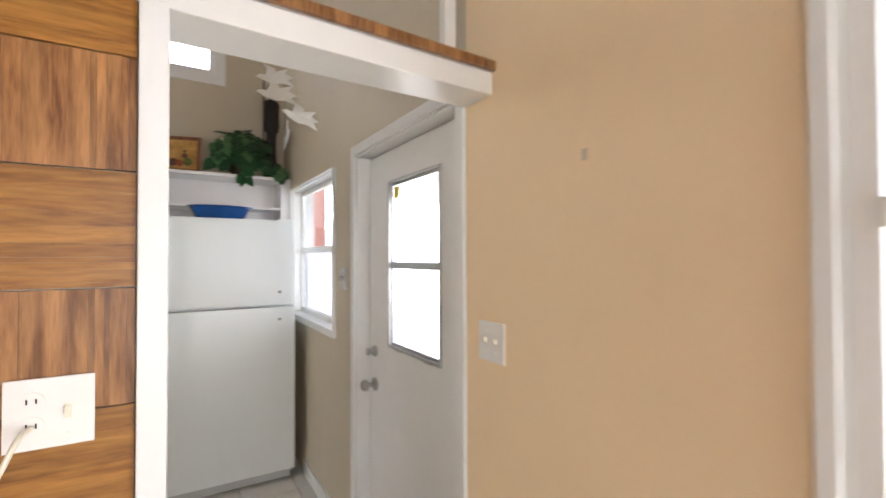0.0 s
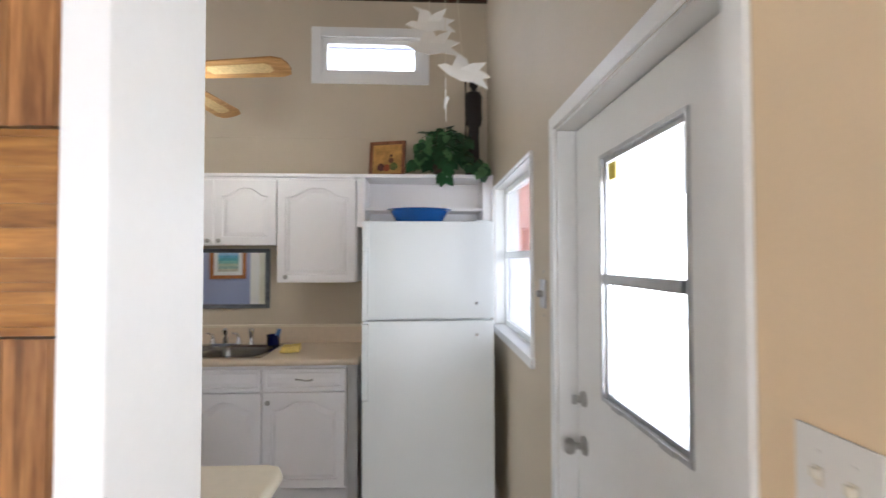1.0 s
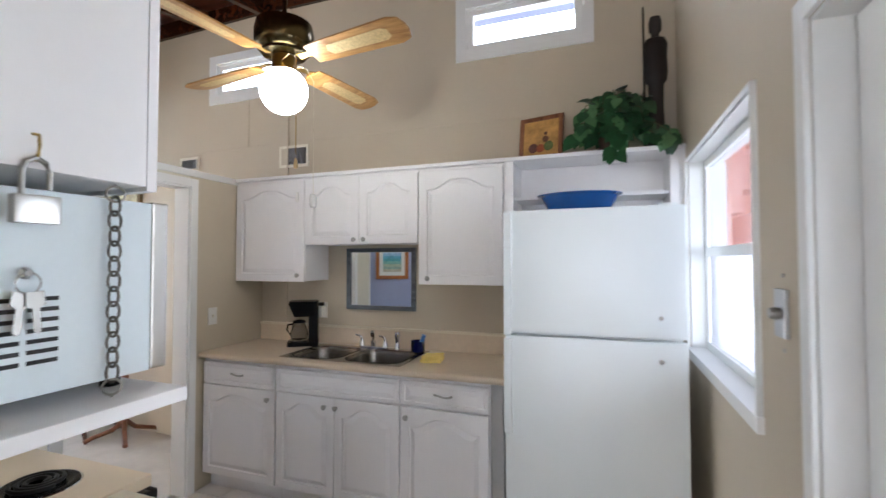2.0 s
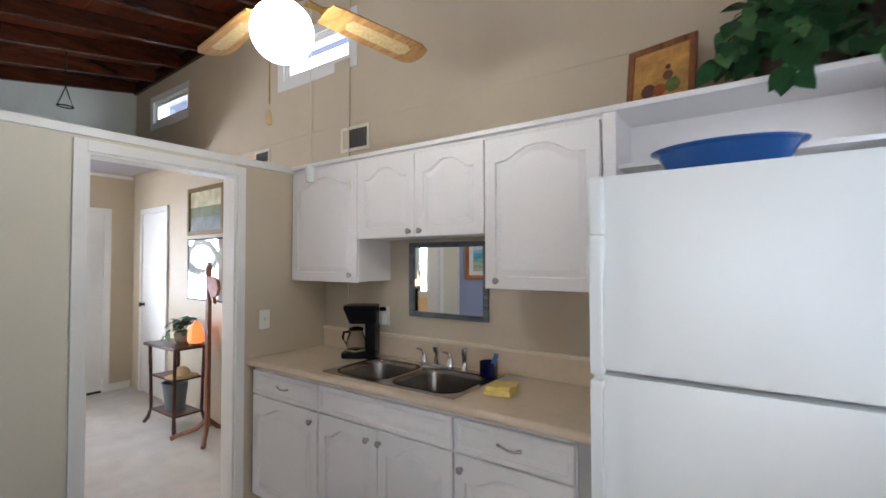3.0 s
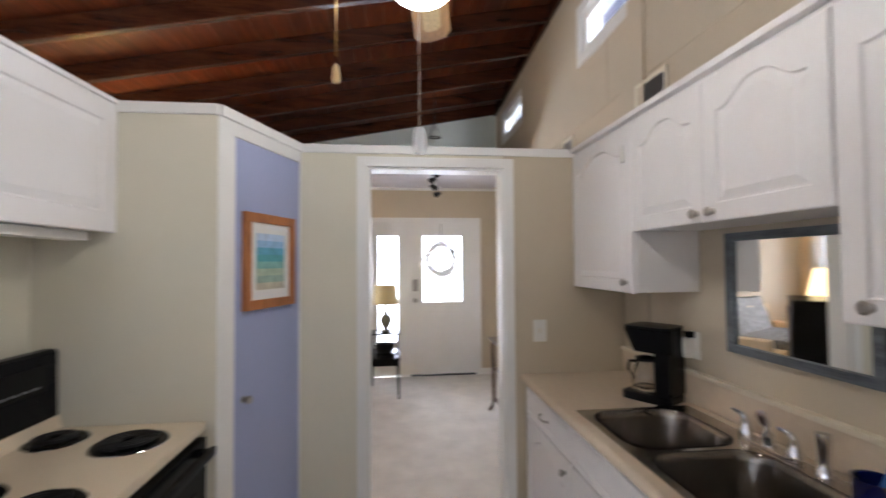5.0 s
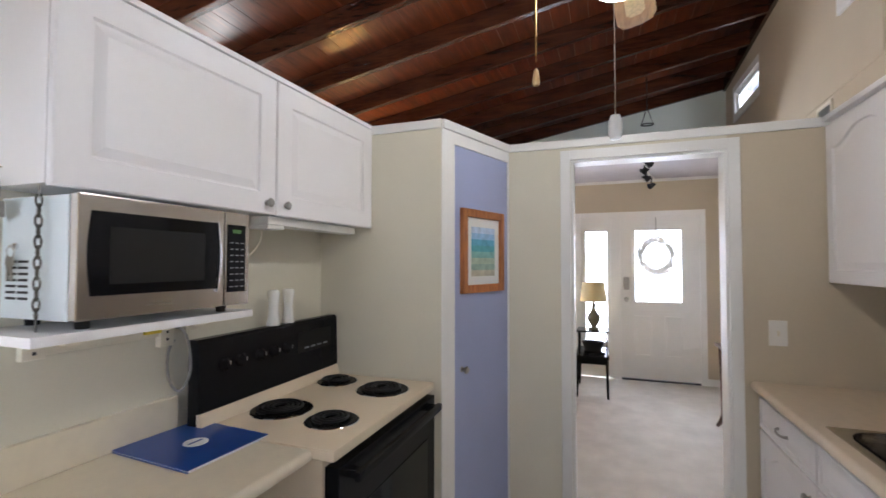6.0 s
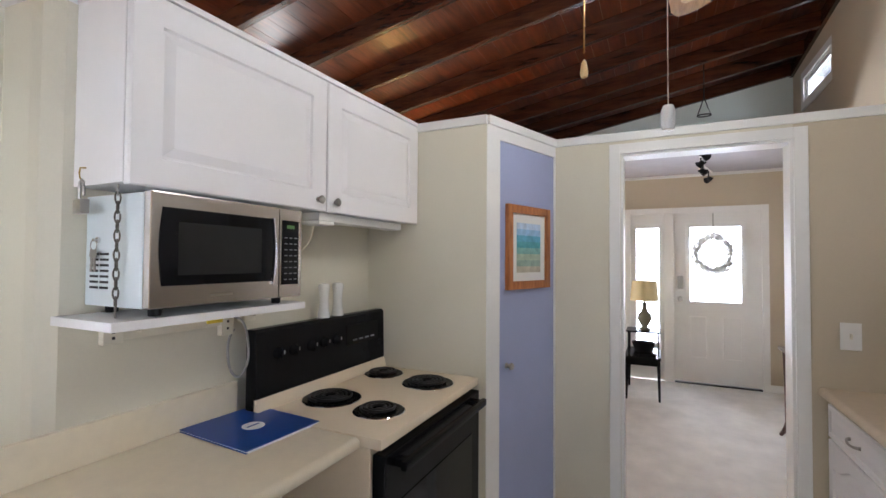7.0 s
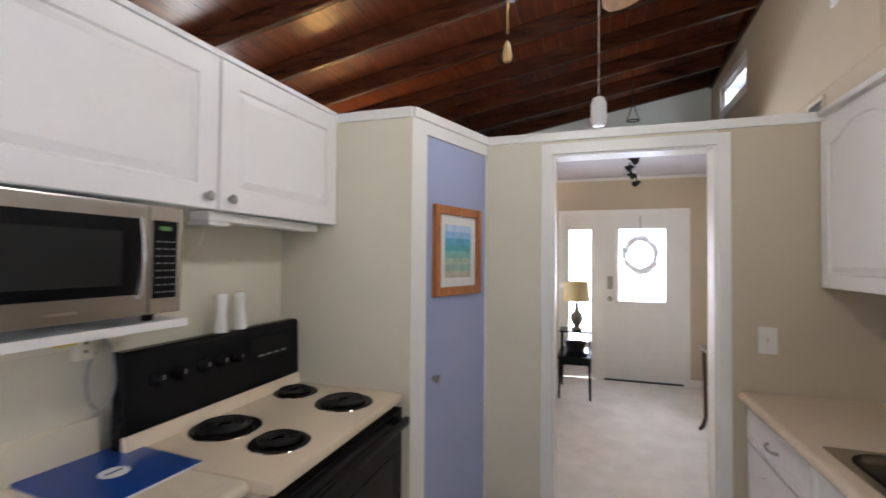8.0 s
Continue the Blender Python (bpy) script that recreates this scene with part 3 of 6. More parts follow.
# front door unit with sidelight
fd = thing("door_2", "closed white panelled front door with a half-light", "door", kind="structure")
part("casing", frame_bm("x", XL + 0.001, XL + 0.02, 2.443, 3.945, 0, 2.10, 0.068, bottom=False), WHITE, fd)
part("mullion", boxed(XL - 0.12, 2.885, 0, XL + 0.015, 2.995, 2.05, bevel=0.004), WHITE, fd)
part("head", boxed(XL - 0.12, 2.501, 2.05, XL, 3.884, 2.0695), WHITE, fd)
leaf = part("leaf", wall_cells("x", XL - 0.05, XL - 0.006, 2.9955, 3.884, 0.022, 2.0495, [(3.165, 3.685, 0.975, 1.86)]), WHITE, fd)
part("glazing_frame", frame_bm("x", XL - 0.004, XL + 0.010, 3.12, 3.73, 0.93, 1.905, 0.047), WHITE, fd)
pane = part("pane", boxed(XL - 0.03, 3.165, 0.975, XL - 0.026, 3.685, 1.86), GLASS, fd)
pane.visible_shadow = False
for a0 in (3.15, 3.50):
    part("panel", frame_bm("x", XL - 0.005, XL + 0.004, a0, a0 + 0.20, 0.30, 0.80, 0.022), WHITE, fd)
part("threshold", boxed(XL - 0.1, 2.998, 0.0, XL + 0.02, 3.872, 0.018, bevel=0.003), BLACK_MATT, fd, "dark metal threshold")
part("knob", lathe([(0.0, 0.07), (0.024, 0.068), (0.03, 0.05), (0.012, 0.03), (0.012, 0.01), (0.03, 0.0)], 20, (XL - 0.006, 3.06, 1.0), "x"), NICKEL, fd, "metal lever knob", smooth=True)
part("keypad_lock", boxed(XL - 0.006, 3.03, 1.12, XL + 0.025, 3.095, 1.28, bevel=0.012), NICKEL, fd, "grey keypad lock")
part("sidelight_panel", wall_cells("x", XL - 0.06, XL - 0.02, 2.501, 2.8845, 0.0, 2.0495, [(2.575, 2.835, 0.45, 1.86)]), WHITE, fd)
part("glazing_frame", frame_bm("x", XL - 0.018, XL - 0.004, 2.535, 2.875, 0.41, 1.90, 0.042), WHITE, fd)
pane = part("pane", boxed(XL - 0.04, 2.575, 0.45, XL - 0.036, 2.835, 1.86), GLASS, fd)
pane.visible_shadow = False

# closet door on the living room's north wall
cl = thing("door_3", "closed plain white closet door", "door", kind="structure")
part("leaf", boxed(0, -0.012, 0.015, 0.62, -0.001, 2.03, bevel=0.003), WHITE, cl)
part("casing", frame_bm("y", -0.022, -0.002, -0.06, 0.68, 0, 2.09, 0.058, bottom=False), WHITE, cl)
part("knob", lathe([(0.0, -0.06), (0.024, -0.058), (0.028, -0.045), (0.011, -0.03), (0.011, -0.014), (0.026, -0.012)], 20, (0.06, 0, 1.0), "y"), BLACK_MATT, cl, "dark door knob", smooth=True)
cl.matrix_world = pose(-4.86, YN + 0.15 * 3.26 / 3.58, 0, 0, 0, -2.4)

# panel joint on the north wall
structure("wall_joint", boxed(-1.59, YN - 0.006, 2.428, 0.55, YN - 0.001, 2.439, bevel=0.0015), GREIGE, "thin panel joint across the greige wall", "trim")
bm = boxed(-4.9, YN - 0.006, 2.428, -1.6, YN - 0.001, 2.439, bevel=0.0015)
structure("wall_joint_living", skew(bm), GREIGE, "thin panel joint across the living room wall", "trim")
structure("wall_joint_upright", skew(boxed(-1.705, YN - 0.005, 2.434, -1.697, YN - 0.001, 2.83)), GREIGE, "upright panel joint on the greige wall", "trim")

# outdoors
# Soffit colour is darkened and blued to carry the shade under the eaves.
structure("eaves_soffit", boxed(-5.6, YN + 0.15, 3.34, 1.75, 4.52, 3.37), mat("shaded_soffit", (0.15, 0.16, 0.25), 0.7), "eaves soffit above the clerestory windows, shade put into its colour", "soffit")
structure("ground", boxed(-60, -60, -0.6, 60, 60, -0.45), GRASS, "green lawn round the house", "ground")
structure("porch_floor", boxed(1.58, -2.5, -0.45, 4.6, 9.4, -0.08), TILE, "pale concrete porch slab", "pavement")
# White roof, greyed so its shaded underside reads against the porch lamp.
structure("porch_roof", slab([(1.58, 2.32), (3.4, 2.10), (3.4, 2.16), (1.58, 2.38)], -2.5, 4.6, "y"), mat("porch_underside_shade", (0.42, 0.43, 0.45), 0.6), "white porch roof panel, underside shade put into its grey", "roof")
structure("porch_post", boxed(1.70, 4.46, -0.08, 1.90, 4.68, 2.30, bevel=0.01), PINK, "coral painted porch post", "post")
structure("front_step", boxed(-6.6, 2.0, -0.45, XL - 0.15, 4.4, -0.05), TILE, "pale concrete front step", "pavement")

# ---- kitchen cabinets ----


def raised_panel(w, h, rise=0.0, rail=0.055, t=0.019, groove=0.0095):
    """A cabinet front of w by h, facing -y, its back at y = t, with a routed panel; rise: height of the cathedral arch."""
    bm = bmesh.new()
    n = 17

    def ring(inset, y, arch):
        x0, x1, z0 = inset, w - inset, inset
        pts = [(x0, z0), (x1, z0)]
        for k in range(n):
            u = k / (n - 1)
            s = max(0.0, min(1.0, (0.5 - abs(u - 0.5) - 0.07) / 0.36))
            bump = s * s * (3 - 2 * s)
            pts.append((x1 + (x0 - x1) * u, h - inset - (rise * (1 - bump) if arch else 0)))
        return [bm.verts.new((x, y, z)) for x, z in pts]
    e = 0.004
    rings = [ring(0, t, False), ring(0, e, False), ring(e, 0, False), ring(rail, 0, True), ring(rail + 0.004, groove, True), ring(rail + 0.009, groove, True), ring(rail + 0.033, 0.0005, True)]
    m = len(rings[0])
    bm.faces.new(rings[0])
    for a, b in zip(rings, rings[1:]):
        for k in range(m):
            bm.faces.new((a[k], a[(k + 1) % m], b[(k + 1) % m], b[k]))
    bm.faces.new(rings[-1][::-1])
    bmesh.ops.recalc_face_normals(bm, faces=bm.faces[:])
    return bm


def moved(bm, m):
    bm.transform(m)
    return bm


def knob(parent, x, y, z):
    part("knob", lathe([(0.0, -0.026), (0.010, -0.025), (0.0155, -0.019), (0.013, -0.013), (0.006, -0.010), (0.006, -0.003), (0.010, 0.0)], 16, (x, y, z), "y"), NICKEL, parent, "round nickel knob", smooth=True)


def bow_pull(parent, x, y, z, half=0.05):
    pts = [(x + half * u, y - 0.022 * (1 - u * u) - 0.001, z - 0.004 * math.sin(3 * u)) for u in [k / 8 - 1 for k in range(17)]]
    part("pull", tube(pts, [0.0045 + 0.0025 * abs(k / 8 - 1) ** 3 for k in range(17)], 8), NICKEL, parent, "curved nickel pull", smooth=True)


def front(parent, name, x0, x1, z0, z1, y, rise=0.0, rail=0.055):
    return part(name, moved(raised_panel(x1 - x0, z1 - z0, rise, rail), pose(x0, y, z0)), CABINET, parent)


def cabinet(name, at, w, z0, z1, depth, label, rz=0, top=True):
    """A cabinet carcass: origin at the front lower corner, opening towards -y."""
    c = thing(name, label, "cabinet", at, rz, "white kitchen cabinets")
    part("body", boxed(0.001, 0.001, z0, w - 0.001, depth, z1, bevel=0.002), CABINET, c)
    return c


GAP = 0.003
UZ0, UZ1, UY = 1.370, 2.083, 3.753
u = cabinet("wall_cabinet", (-1.535, UY, 0), 0.605, UZ0, UZ1, 0.275, "white wall cabinet with one arched raised-panel door")
d = front(u, "door", 0.01, 0.605 - GAP, UZ0 - 0.004, UZ1 - 0.02, -0.02, 0.055)
knob(d, 0.555, -0.02, UZ0 + 0.04)
lt = part("child_latch", boxed(0.540, -0.034, 1.912, 0.562, -0.0205, 1.962, bevel=0.004), PLATE, d, "white plastic child latch")
part("latch_strap", boxed(0.546, -0.030, 1.963, 0.556, -0.0205, 1.985, bevel=0.002), PLATE, lt)
u = cabinet("wall_cabinet", (-0.93, UY, 0), 0.845, 1.622, UZ1, 0.275, "white double wall cabinet above the mirror")
d = front(u, "door", GAP, 0.425 - GAP / 2, 1.617, UZ1 - 0.02, -0.02, 0.055)
knob(d, 0.393, -0.02, 1.648)
d = front(u, "door", 0.425 + GAP / 2, 0.845 - GAP, 1.617, UZ1 - 0.02, -0.02, 0.055)
knob(d, 0.465, -0.02, 1.648)
u = cabinet("wall_cabinet", (-0.085, UY, 0), 0.545, UZ0 - 0.004, UZ1, 0.275, "white wall cabinet with one wide arched door")
d = front(u, "door", GAP, 0.535, UZ0 - 0.008, UZ1 - 0.02, -0.02, 0.06)
knob(d, 0.066, -0.02, 1.400)

# open shelf unit over the refrigerator
s = thing("over_fridge_shelf", "open white shelf unit above the refrigerator", "shelf", (0.462, UY - 0.02, 0))
part("side_panel", boxed(0.0, 0.0, 1.74, 0.05, 0.294, UZ1, bevel=0.003), CABINET, s)
part("side_panel", boxed(0.865, 0.0, 1.74, 0.938, 0.294, UZ1, bevel=0.003), CABINET, s)
part("back_panel", boxed(0.05, 0.275, 1.74, 0.865, 0.290, UZ1), CABINET, s)
part("shelf_board", boxed(0.052, 0.03, 1.858, 0.863, 0.274, 1.876, bevel=0.002), CABINET, s)
s = tagged(part("cabinet_ledge", boxed(-1.535, UY - 0.028, UZ1 + 0.001, XE - 0.003, YN - 0.002, UZ1 + 0.024, bevel=0.004), CABINET), "long white ledge board along the cabinet tops", "shelf")
LEDGE = UZ1 + 0.024

# base cabinets
BY = 3.48
BZ0, BZ1 = 0.105, 0.862


def base_unit(x0, w, label, drawer, doors, knobs, body_top=BZ1):
    c = cabinet("base_cabinet", (x0, BY, 0), w, BZ0, body_top, 0.53, label)
    part("toe_kick", boxed(0.001, 0.06, 0.0, w - 0.001, 0.5, BZ0 - 0.001), CABINET, c)
    if body_top < BZ1:
        part("top_rail", boxed(0.001, 0.001, body_top + 0.001, w - 0.001, 0.019, BZ1, bevel=0.001), CABINET, c)
    f = part("drawer_front", moved(raised_panel(w - 0.012, 0.138, 0, 0.022, groove=0.005), pose(0.006, -0.02, 0.706)), CABINET, c)
    if drawer:
        bow_pull(f, w / 2, -0.02, 0.778)
    for (a, b), k in zip(doors, knobs):
        dd = front(c, "door", a, b, 0.114, 0.697, -0.02, 0.055, 0.05)
        knob(dd, k, -0.02, 0.642)
    return c


base_unit(-1.527, 0.594, "white base cabinet with a drawer over an arched door", True, [(0.006, 0.588)], [0.54])
base_unit(-0.933, 0.852, "white double-door sink cabinet with a false front", False, [(0.006, 0.424), (0.428, 0.846)], [0.362, 0.44], 0.69)
last = base_unit(-0.081, 0.515, "white base cabinet with a drawer over an arched door", True, [(0.006, 0.509)], [0.04])
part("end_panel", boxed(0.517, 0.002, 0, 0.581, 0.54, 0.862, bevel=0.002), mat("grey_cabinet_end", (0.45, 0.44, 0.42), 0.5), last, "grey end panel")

# worktop with an opening for the sink
CT = 0.905
SX0, SX1, SY0, SY1 = -0.928, -0.095, 3.487, 3.957
ct = thing("countertop", "beige laminate countertop with a raised backsplash", "countertop")


def plate_with_hole(x0, x1, y0, y1, hx0, hx1, hy0, hy1, z0, z1):
    bm = bmesh.new()
    outer, inner = [(x0, y0), (x1, y0), (x1, y1), (x0, y1)], [(hx0, hy0), (hx1, hy0), (hx1, hy1), (hx0, hy1)]
    rings = [[bm.verts.new((x, y, z)) for x, y in ring] for ring, z in ((outer, z0), (outer, z1), (inner, z1), (inner, z0))]
    for a, b in zip(rings, rings[1:] + rings[:1]):
        for k in range(4):
            bm.faces.new((a[k], a[(k + 1) % 4], b[(k + 1) % 4], b[k]))
    bmesh.ops.recalc_face_normals(bm, faces=bm.faces[:])
    return bm


bm = plate_with_hole(-1.537, 0.512, 3.452, 4.007, SX0 + 0.012, SX1 - 0.012, SY0 + 0.012, SY1 - 0.012, 0.866, CT)
part("worktop", bm, LAMINATE, ct)
part("front_edge", tube([(-1.537, 3.452, 0.8855), (0.512, 3.452, 0.8855)], 0.0195, 16), LAMINATE, ct, smooth=True)
part("backsplash", boxed(-1.535, 4.008, CT, 0.55, 4.028, 1.035, bevel=0.004), LAMINATE, ct)
part("backsplash_cap", boxed(-1.535, 3.998, 1.022, 0.55, 4.029, 1.040, bevel=0.004), LAMINATE_PALE, ct)


def round_rect(x0, x1, y0, y1, r, n=6):
    pts = []
    for cx, cy, a0 in ((x1 - r, y0 + r, -90), (x1 - r, y1 - r, 0), (x0 + r, y1 - r, 90), (x0 + r, y0 + r, 180)):
        for k in range(n + 1):
            a = radians(a0 + 90 * k / n)
            pts.append((cx + r * math.cos(a), cy + r * math.sin(a)))
    return pts


sink = thing("kitchen_sink", "double-bowl stainless steel sink set in the countertop", "sink", (0, 0, 0))
Z = CT
bowls = [(SX0 + 0.035, -0.545, SY0 + 0.035, SY1 - 0.075), (-0.505, SX1 - 0.035, SY0 + 0.035, SY1 - 0.075)]
RIM_R = 0.085
bm = bmesh.new()
for b, (cx0, cx1) in zip(bowls, ((SX0, -0.525), (-0.525, SX1))):
    inner = [bm.verts.new((x, y, Z + 0.0065)) for x, y in round_rect(b[0], b[1], b[2], b[3], RIM_R)]
    outer = [bm.verts.new((x, y, Z + 0.0065)) for x, y in round_rect(cx0, cx1, SY0, SY1, 0.0008)]
    for k in range(len(inner)):
        j = (k + 1) % len(inner)
        bm.faces.new((outer[k], outer[j], inner[j], inner[k]))
bmesh.ops.recalc_face_normals(bm, faces=bm.faces[:])
bmesh.ops.solidify(bm, geom=bm.faces[:], thickness=0.0045)
part("rim", bm, STEEL_SINK, sink)
for b in bowls:
    bm = bmesh.new()
    rings = []
    for inset, z, r in ((-0.007, Z + 0.0085, 0.092), (-0.001, Z + 0.0085, 0.086), (0.003, Z + 0.004, 0.083), (0.008, Z - 0.02, 0.08), (0.022, Z - 0.14, 0.075), (0.032, Z - 0.162, 0.07), (0.055, Z - 0.174, 0.06), (0.13, Z - 0.178, 0.04)):
        rings.append([bm.verts.new((x, y, z)) for x, y in round_rect(b[0] + inset, b[1] - inset, b[2] + inset, b[3] - inset, r)])
    for p, q in zip(rings, rings[1:]):
        for k in range(len(p)):
            bm.faces.new((p[k], p[(k + 1) % len(p)], q[(k + 1) % len(p)], q[k]))
    bm.faces.new(rings[-1])
    bmesh.ops.solidify(bm, geom=bm.faces[:], thickness=0.0015)
    bo = part("bowl", bm, STEEL_SINK, sink, smooth=True)
    part("drain", lathe([(0.045, -0.002), (0.045, 0.002), (0.036, 0.003), (0.03, -0.003), (0.0, -0.003)], 24, ((b[0] + b[1]) / 2, (b[2] + b[3]) / 2, Z - 0.175)), CHROME, bo, "chrome drain", smooth=True)

# faucet on the sink deck
fc = thing("faucet", "chrome two-handle faucet with a side sprayer", "faucet", (-0.50, 3.93, Z + 0.007))
fc.scale = (0.9, 0.9, 0.85)
part("deck_plate", slab(round_rect(-0.12, 0.12, -0.028, 0.028, 0.027), 0, 0.012, bevel=0.003), CHROME, fc, smooth=True)
for sx in (-0.1, 0.1):
    h = part("handle", lathe([(0.024, 0.012), (0.022, 0.03), (0.016, 0.045), (0.015, 0.06), (0.0, 0.064)], 20, (sx, 0, 0)), CHROME, fc, smooth=True)
    part("lever", tube(eased([(sx, 0, 0.058), (sx - 0.004, -0.004, 0.080), (sx - 0.016, -0.010, 0.092), (sx - 0.046, -0.016, 0.098)], 4), [0.012 - 0.0005 * k for k in range(13)], 10), CHROME, h, smooth=True)
part("spout", tube([(0, 0, 0.01), (0, -0.003, 0.05), (0.004, -0.016, 0.095), (0.008, -0.034, 0.128), (0.009, -0.040, 0.135)], [0.022, 0.019, 0.0175, 0.0165, 0.013], 16), CHROME, fc, smooth=True)
sp = part("sprayer", lathe([(0.024, 0.0), (0.02, 0.02), (0.016, 0.03), (0.017, 0.07), (0.021, 0.11), (0.020, 0.135), (0.0, 0.138)], 18, (0.20, 0.0, 0)), CHROME, fc, smooth=True)

# cup, sponge and cloth by the sink
cup = thing("mug", "dark navy mug holding a blue dish brush", "mug", (-0.152, 3.89, CT + 0.0072))
cup.scale = (1.08, 1.08, 0.82)
part("cup", lathe([(0.036, 0.0), (0.042, 0.006), (0.043, 0.088), (0.0445, 0.09), (0.040, 0.088), (0.038, 0.01), (0.0, 0.01)], 28), mat("navy_glazed_mug", (0.004, 0.008, 0.07), 0.16, scale=10.0, vary=0.15, coat=0.5), cup, smooth=True)
part("brush", moved(boxed(-0.012, -0.026, 0.0, 0.012, 0.026, 0.10, bevel=0.007), pose(0.014, 0, 0.04, 0, 14, 25)), SOAP, cup, "pale blue scrub brush")
cl2 = bmesh.new()
for k in range(2):
    q = 0.006 * k
    box(cl2, -0.060 + q, -0.058 + q, 0.0005 + 0.019 * k, 0.061 - q * 0.7, 0.060 - q * 0.5, 0.021 + 0.019 * k, bevel=0.0092)
bmesh.ops.subdivide_edges(cl2, edges=cl2.edges[:], cuts=4, use_grid_fill=True)
for v in cl2.verts:
    lift = 0.5 + 0.5 * min(1, v.co.z / 0.03)
    v.co += lift * (0.009 * noise.noise_vector(v.co * 17) + 0.004 * noise.noise_vector(v.co * 60) + 0.0012 * noise.noise_vector(v.co * 220))
cloth = tagged(part("dish_cloth", cl2, YELLOW, smooth=True), "folded yellow dish cloth on the countertop", "cloth")
cloth.matrix_world = pose(0.032, 3.675, CT + 0.004, 0, 0, 8)

# coffee maker
cm = thing("coffee_maker", "black drip coffee maker with a glass carafe", "coffee maker", (-1.03, 3.885, CT + 0.001), -58)
cm.scale = (0.92, 0.92, 0.92)
part("base", slab(round_rect(-0.085, 0.085, -0.13, 0.10, 0.03), 0.0, 0.035, bevel=0.006), BLACK, cm, smooth=True)
part("hot_plate", lathe([(0.066, 0.035), (0.066, 0.04), (0.0, 0.04)], 28, (0, -0.045, 0)), STEEL, cm, smooth=True)
part("column", boxed(-0.08, 0.03, 0.035, 0.08, 0.10, 0.23, bevel=0.012), BLACK, cm, smooth=True)
bm = slab(round_rect(-0.085, 0.085, -0.11, 0.10, 0.04), 0.225, 0.33, bevel=0.006)
for v in bm.verts:
    k = 1 + 0.22 * (v.co.z - 0.225) / 0.1
    v.co.x *= 0.88 * k
    v.co.y = 0.10 + (v.co.y - 0.10) * 0.86 * k
part("brew_head", bm, BLACK, cm, smooth=True)
part("lid", slab(round_rect(-0.094, 0.094, -0.115, 0.10, 0.04), 0.331, 0.345, bevel=0.005), BLACK, cm, smooth=True)
ca = part("carafe", lathe([(0.05, 0.042), (0.064, 0.06), (0.066, 0.10), (0.05, 0.15), (0.044, 0.165), (0.047, 0.175), (0.044, 0.173), (0.041, 0.163), (0.062, 0.10), (0.060, 0.062), (0.0, 0.05)], 32, (0, -0.045, 0)), CLEAR, cm, "clear glass carafe", smooth=True)
part("handle", tube([(0.0, -0.088, 0.165), (0.0, -0.128, 0.16), (0.0, -0.136, 0.12), (0.0, -0.108, 0.08)], 0.008, 10), BLACK, ca, smooth=True)
part("carafe_lid", lathe([(0.048, 0.176), (0.048, 0.19), (0.02, 0.198), (0.0, 0.198)], 24, (0, -0.045, 0)), BLACK, ca, smooth=True)
part("cord", tube(eased([(0.06, 0.105, 0.05), (0.13, 0.10, 0.03), (0.16, 0.06, 0.008), (0.22, 0.06, 0.006), (0.24, 0.10, 0.006)]), 0.004, 8), BLACK, cm, smooth=True)


def wall_plate(name, at, rz, label, w=0.072, h=0.116, kind_="switch", slots=1):
    """A cover plate lying on a wall; it faces -y before the turn."""
    p = thing(name, label, "wall plate", at, rz)
    part("plate", boxed(-w / 2, -0.006, -h / 2, w / 2, -0.0005, h / 2, bevel=0.0025), PLATE, p)
    for k in range(slots):
        cx = (k - (slots - 1) / 2) * 0.046
        if kind_ == "outlet" and k == 0:
            for zz in (-0.02, 0.02):
                o = part("socket", lathe([(0.017, -0.0085), (0.017, -0.006)], 20, (cx, 0, zz), "y"), PLATE, p)
                for dx in (-0.006, 0.006):
                    part("slot", boxed(cx + dx - 0.0012, -0.0092, zz - 0.002, cx + dx + 0.0012, -0.0085, zz + 0.006), DARK_SLOT, o)
        else:
            part("toggle_slot", boxed(cx - 0.005, -0.0075, -0.012, cx + 0.005, -0.006, 0.012), IVORY, p)
            part("toggle", boxed(cx - 0.004, -0.016, -0.002, cx + 0.004, -0.0075, 0.010, bevel=0.002), IVORY, p)
        for zz in (-0.03, 0.03):
            part("screw", lathe([(0.003, -0.0075), (0.003, -0.006)], 10, (cx, 0, zz * 1.3 if kind_ == "outlet" else zz), "y"), PLATE, p)
    return p


wall_plate("light_switch", (XW, 3.545, 1.132), 90, "white toggle switch plate beside the doorway")
wall_plate("light_switch", (XE, 1.162, 1.245), -90, "white double toggle switch plate on the tan wall", w=0.118, slots=2)
ou = wall_plate("wall_outlet", (-0.975, YN, 1.145), 0, "white outlet with a plugged-in white adapter", kind_="outlet")
part("adapter", boxed(-0.028, -0.055, -0.05, 0.022, -0.0095, 0.03, bevel=0.006), PLATE, ou)
part("plug", boxed(-0.015, -0.04, 0.032, 0.015, -0.0095, 0.058, bevel=0.005), BLACK, ou, "black plug")
ou = wall_plate("wall_outlet", (0.434, YP, 1.237), 0, "white outlet and switch plate on wood panelling", w=0.118, kind_="outlet", slots=2)
ou.location.y = YP - 0.0005
part("cord", tube(eased([(-0.023, -0.01, -0.02), (-0.03, -0.05, -0.024), (-0.045, -0.06, -0.06), (-0.08, -0.05, -0.14), (-0.085, -0.03, -0.19), (-0.05, -0.03, -0.18), (-0.02, -0.03, -0.2), (-0.03, -0.02, -0.4)]), 0.0045, 8), IVORY, ou, "cream appliance cord", smooth=True)
dl = thing("door_latch_plate", "grey metal wall plate with a dull latch knob", "latch", (XE, 2.46, 1.377), -90)
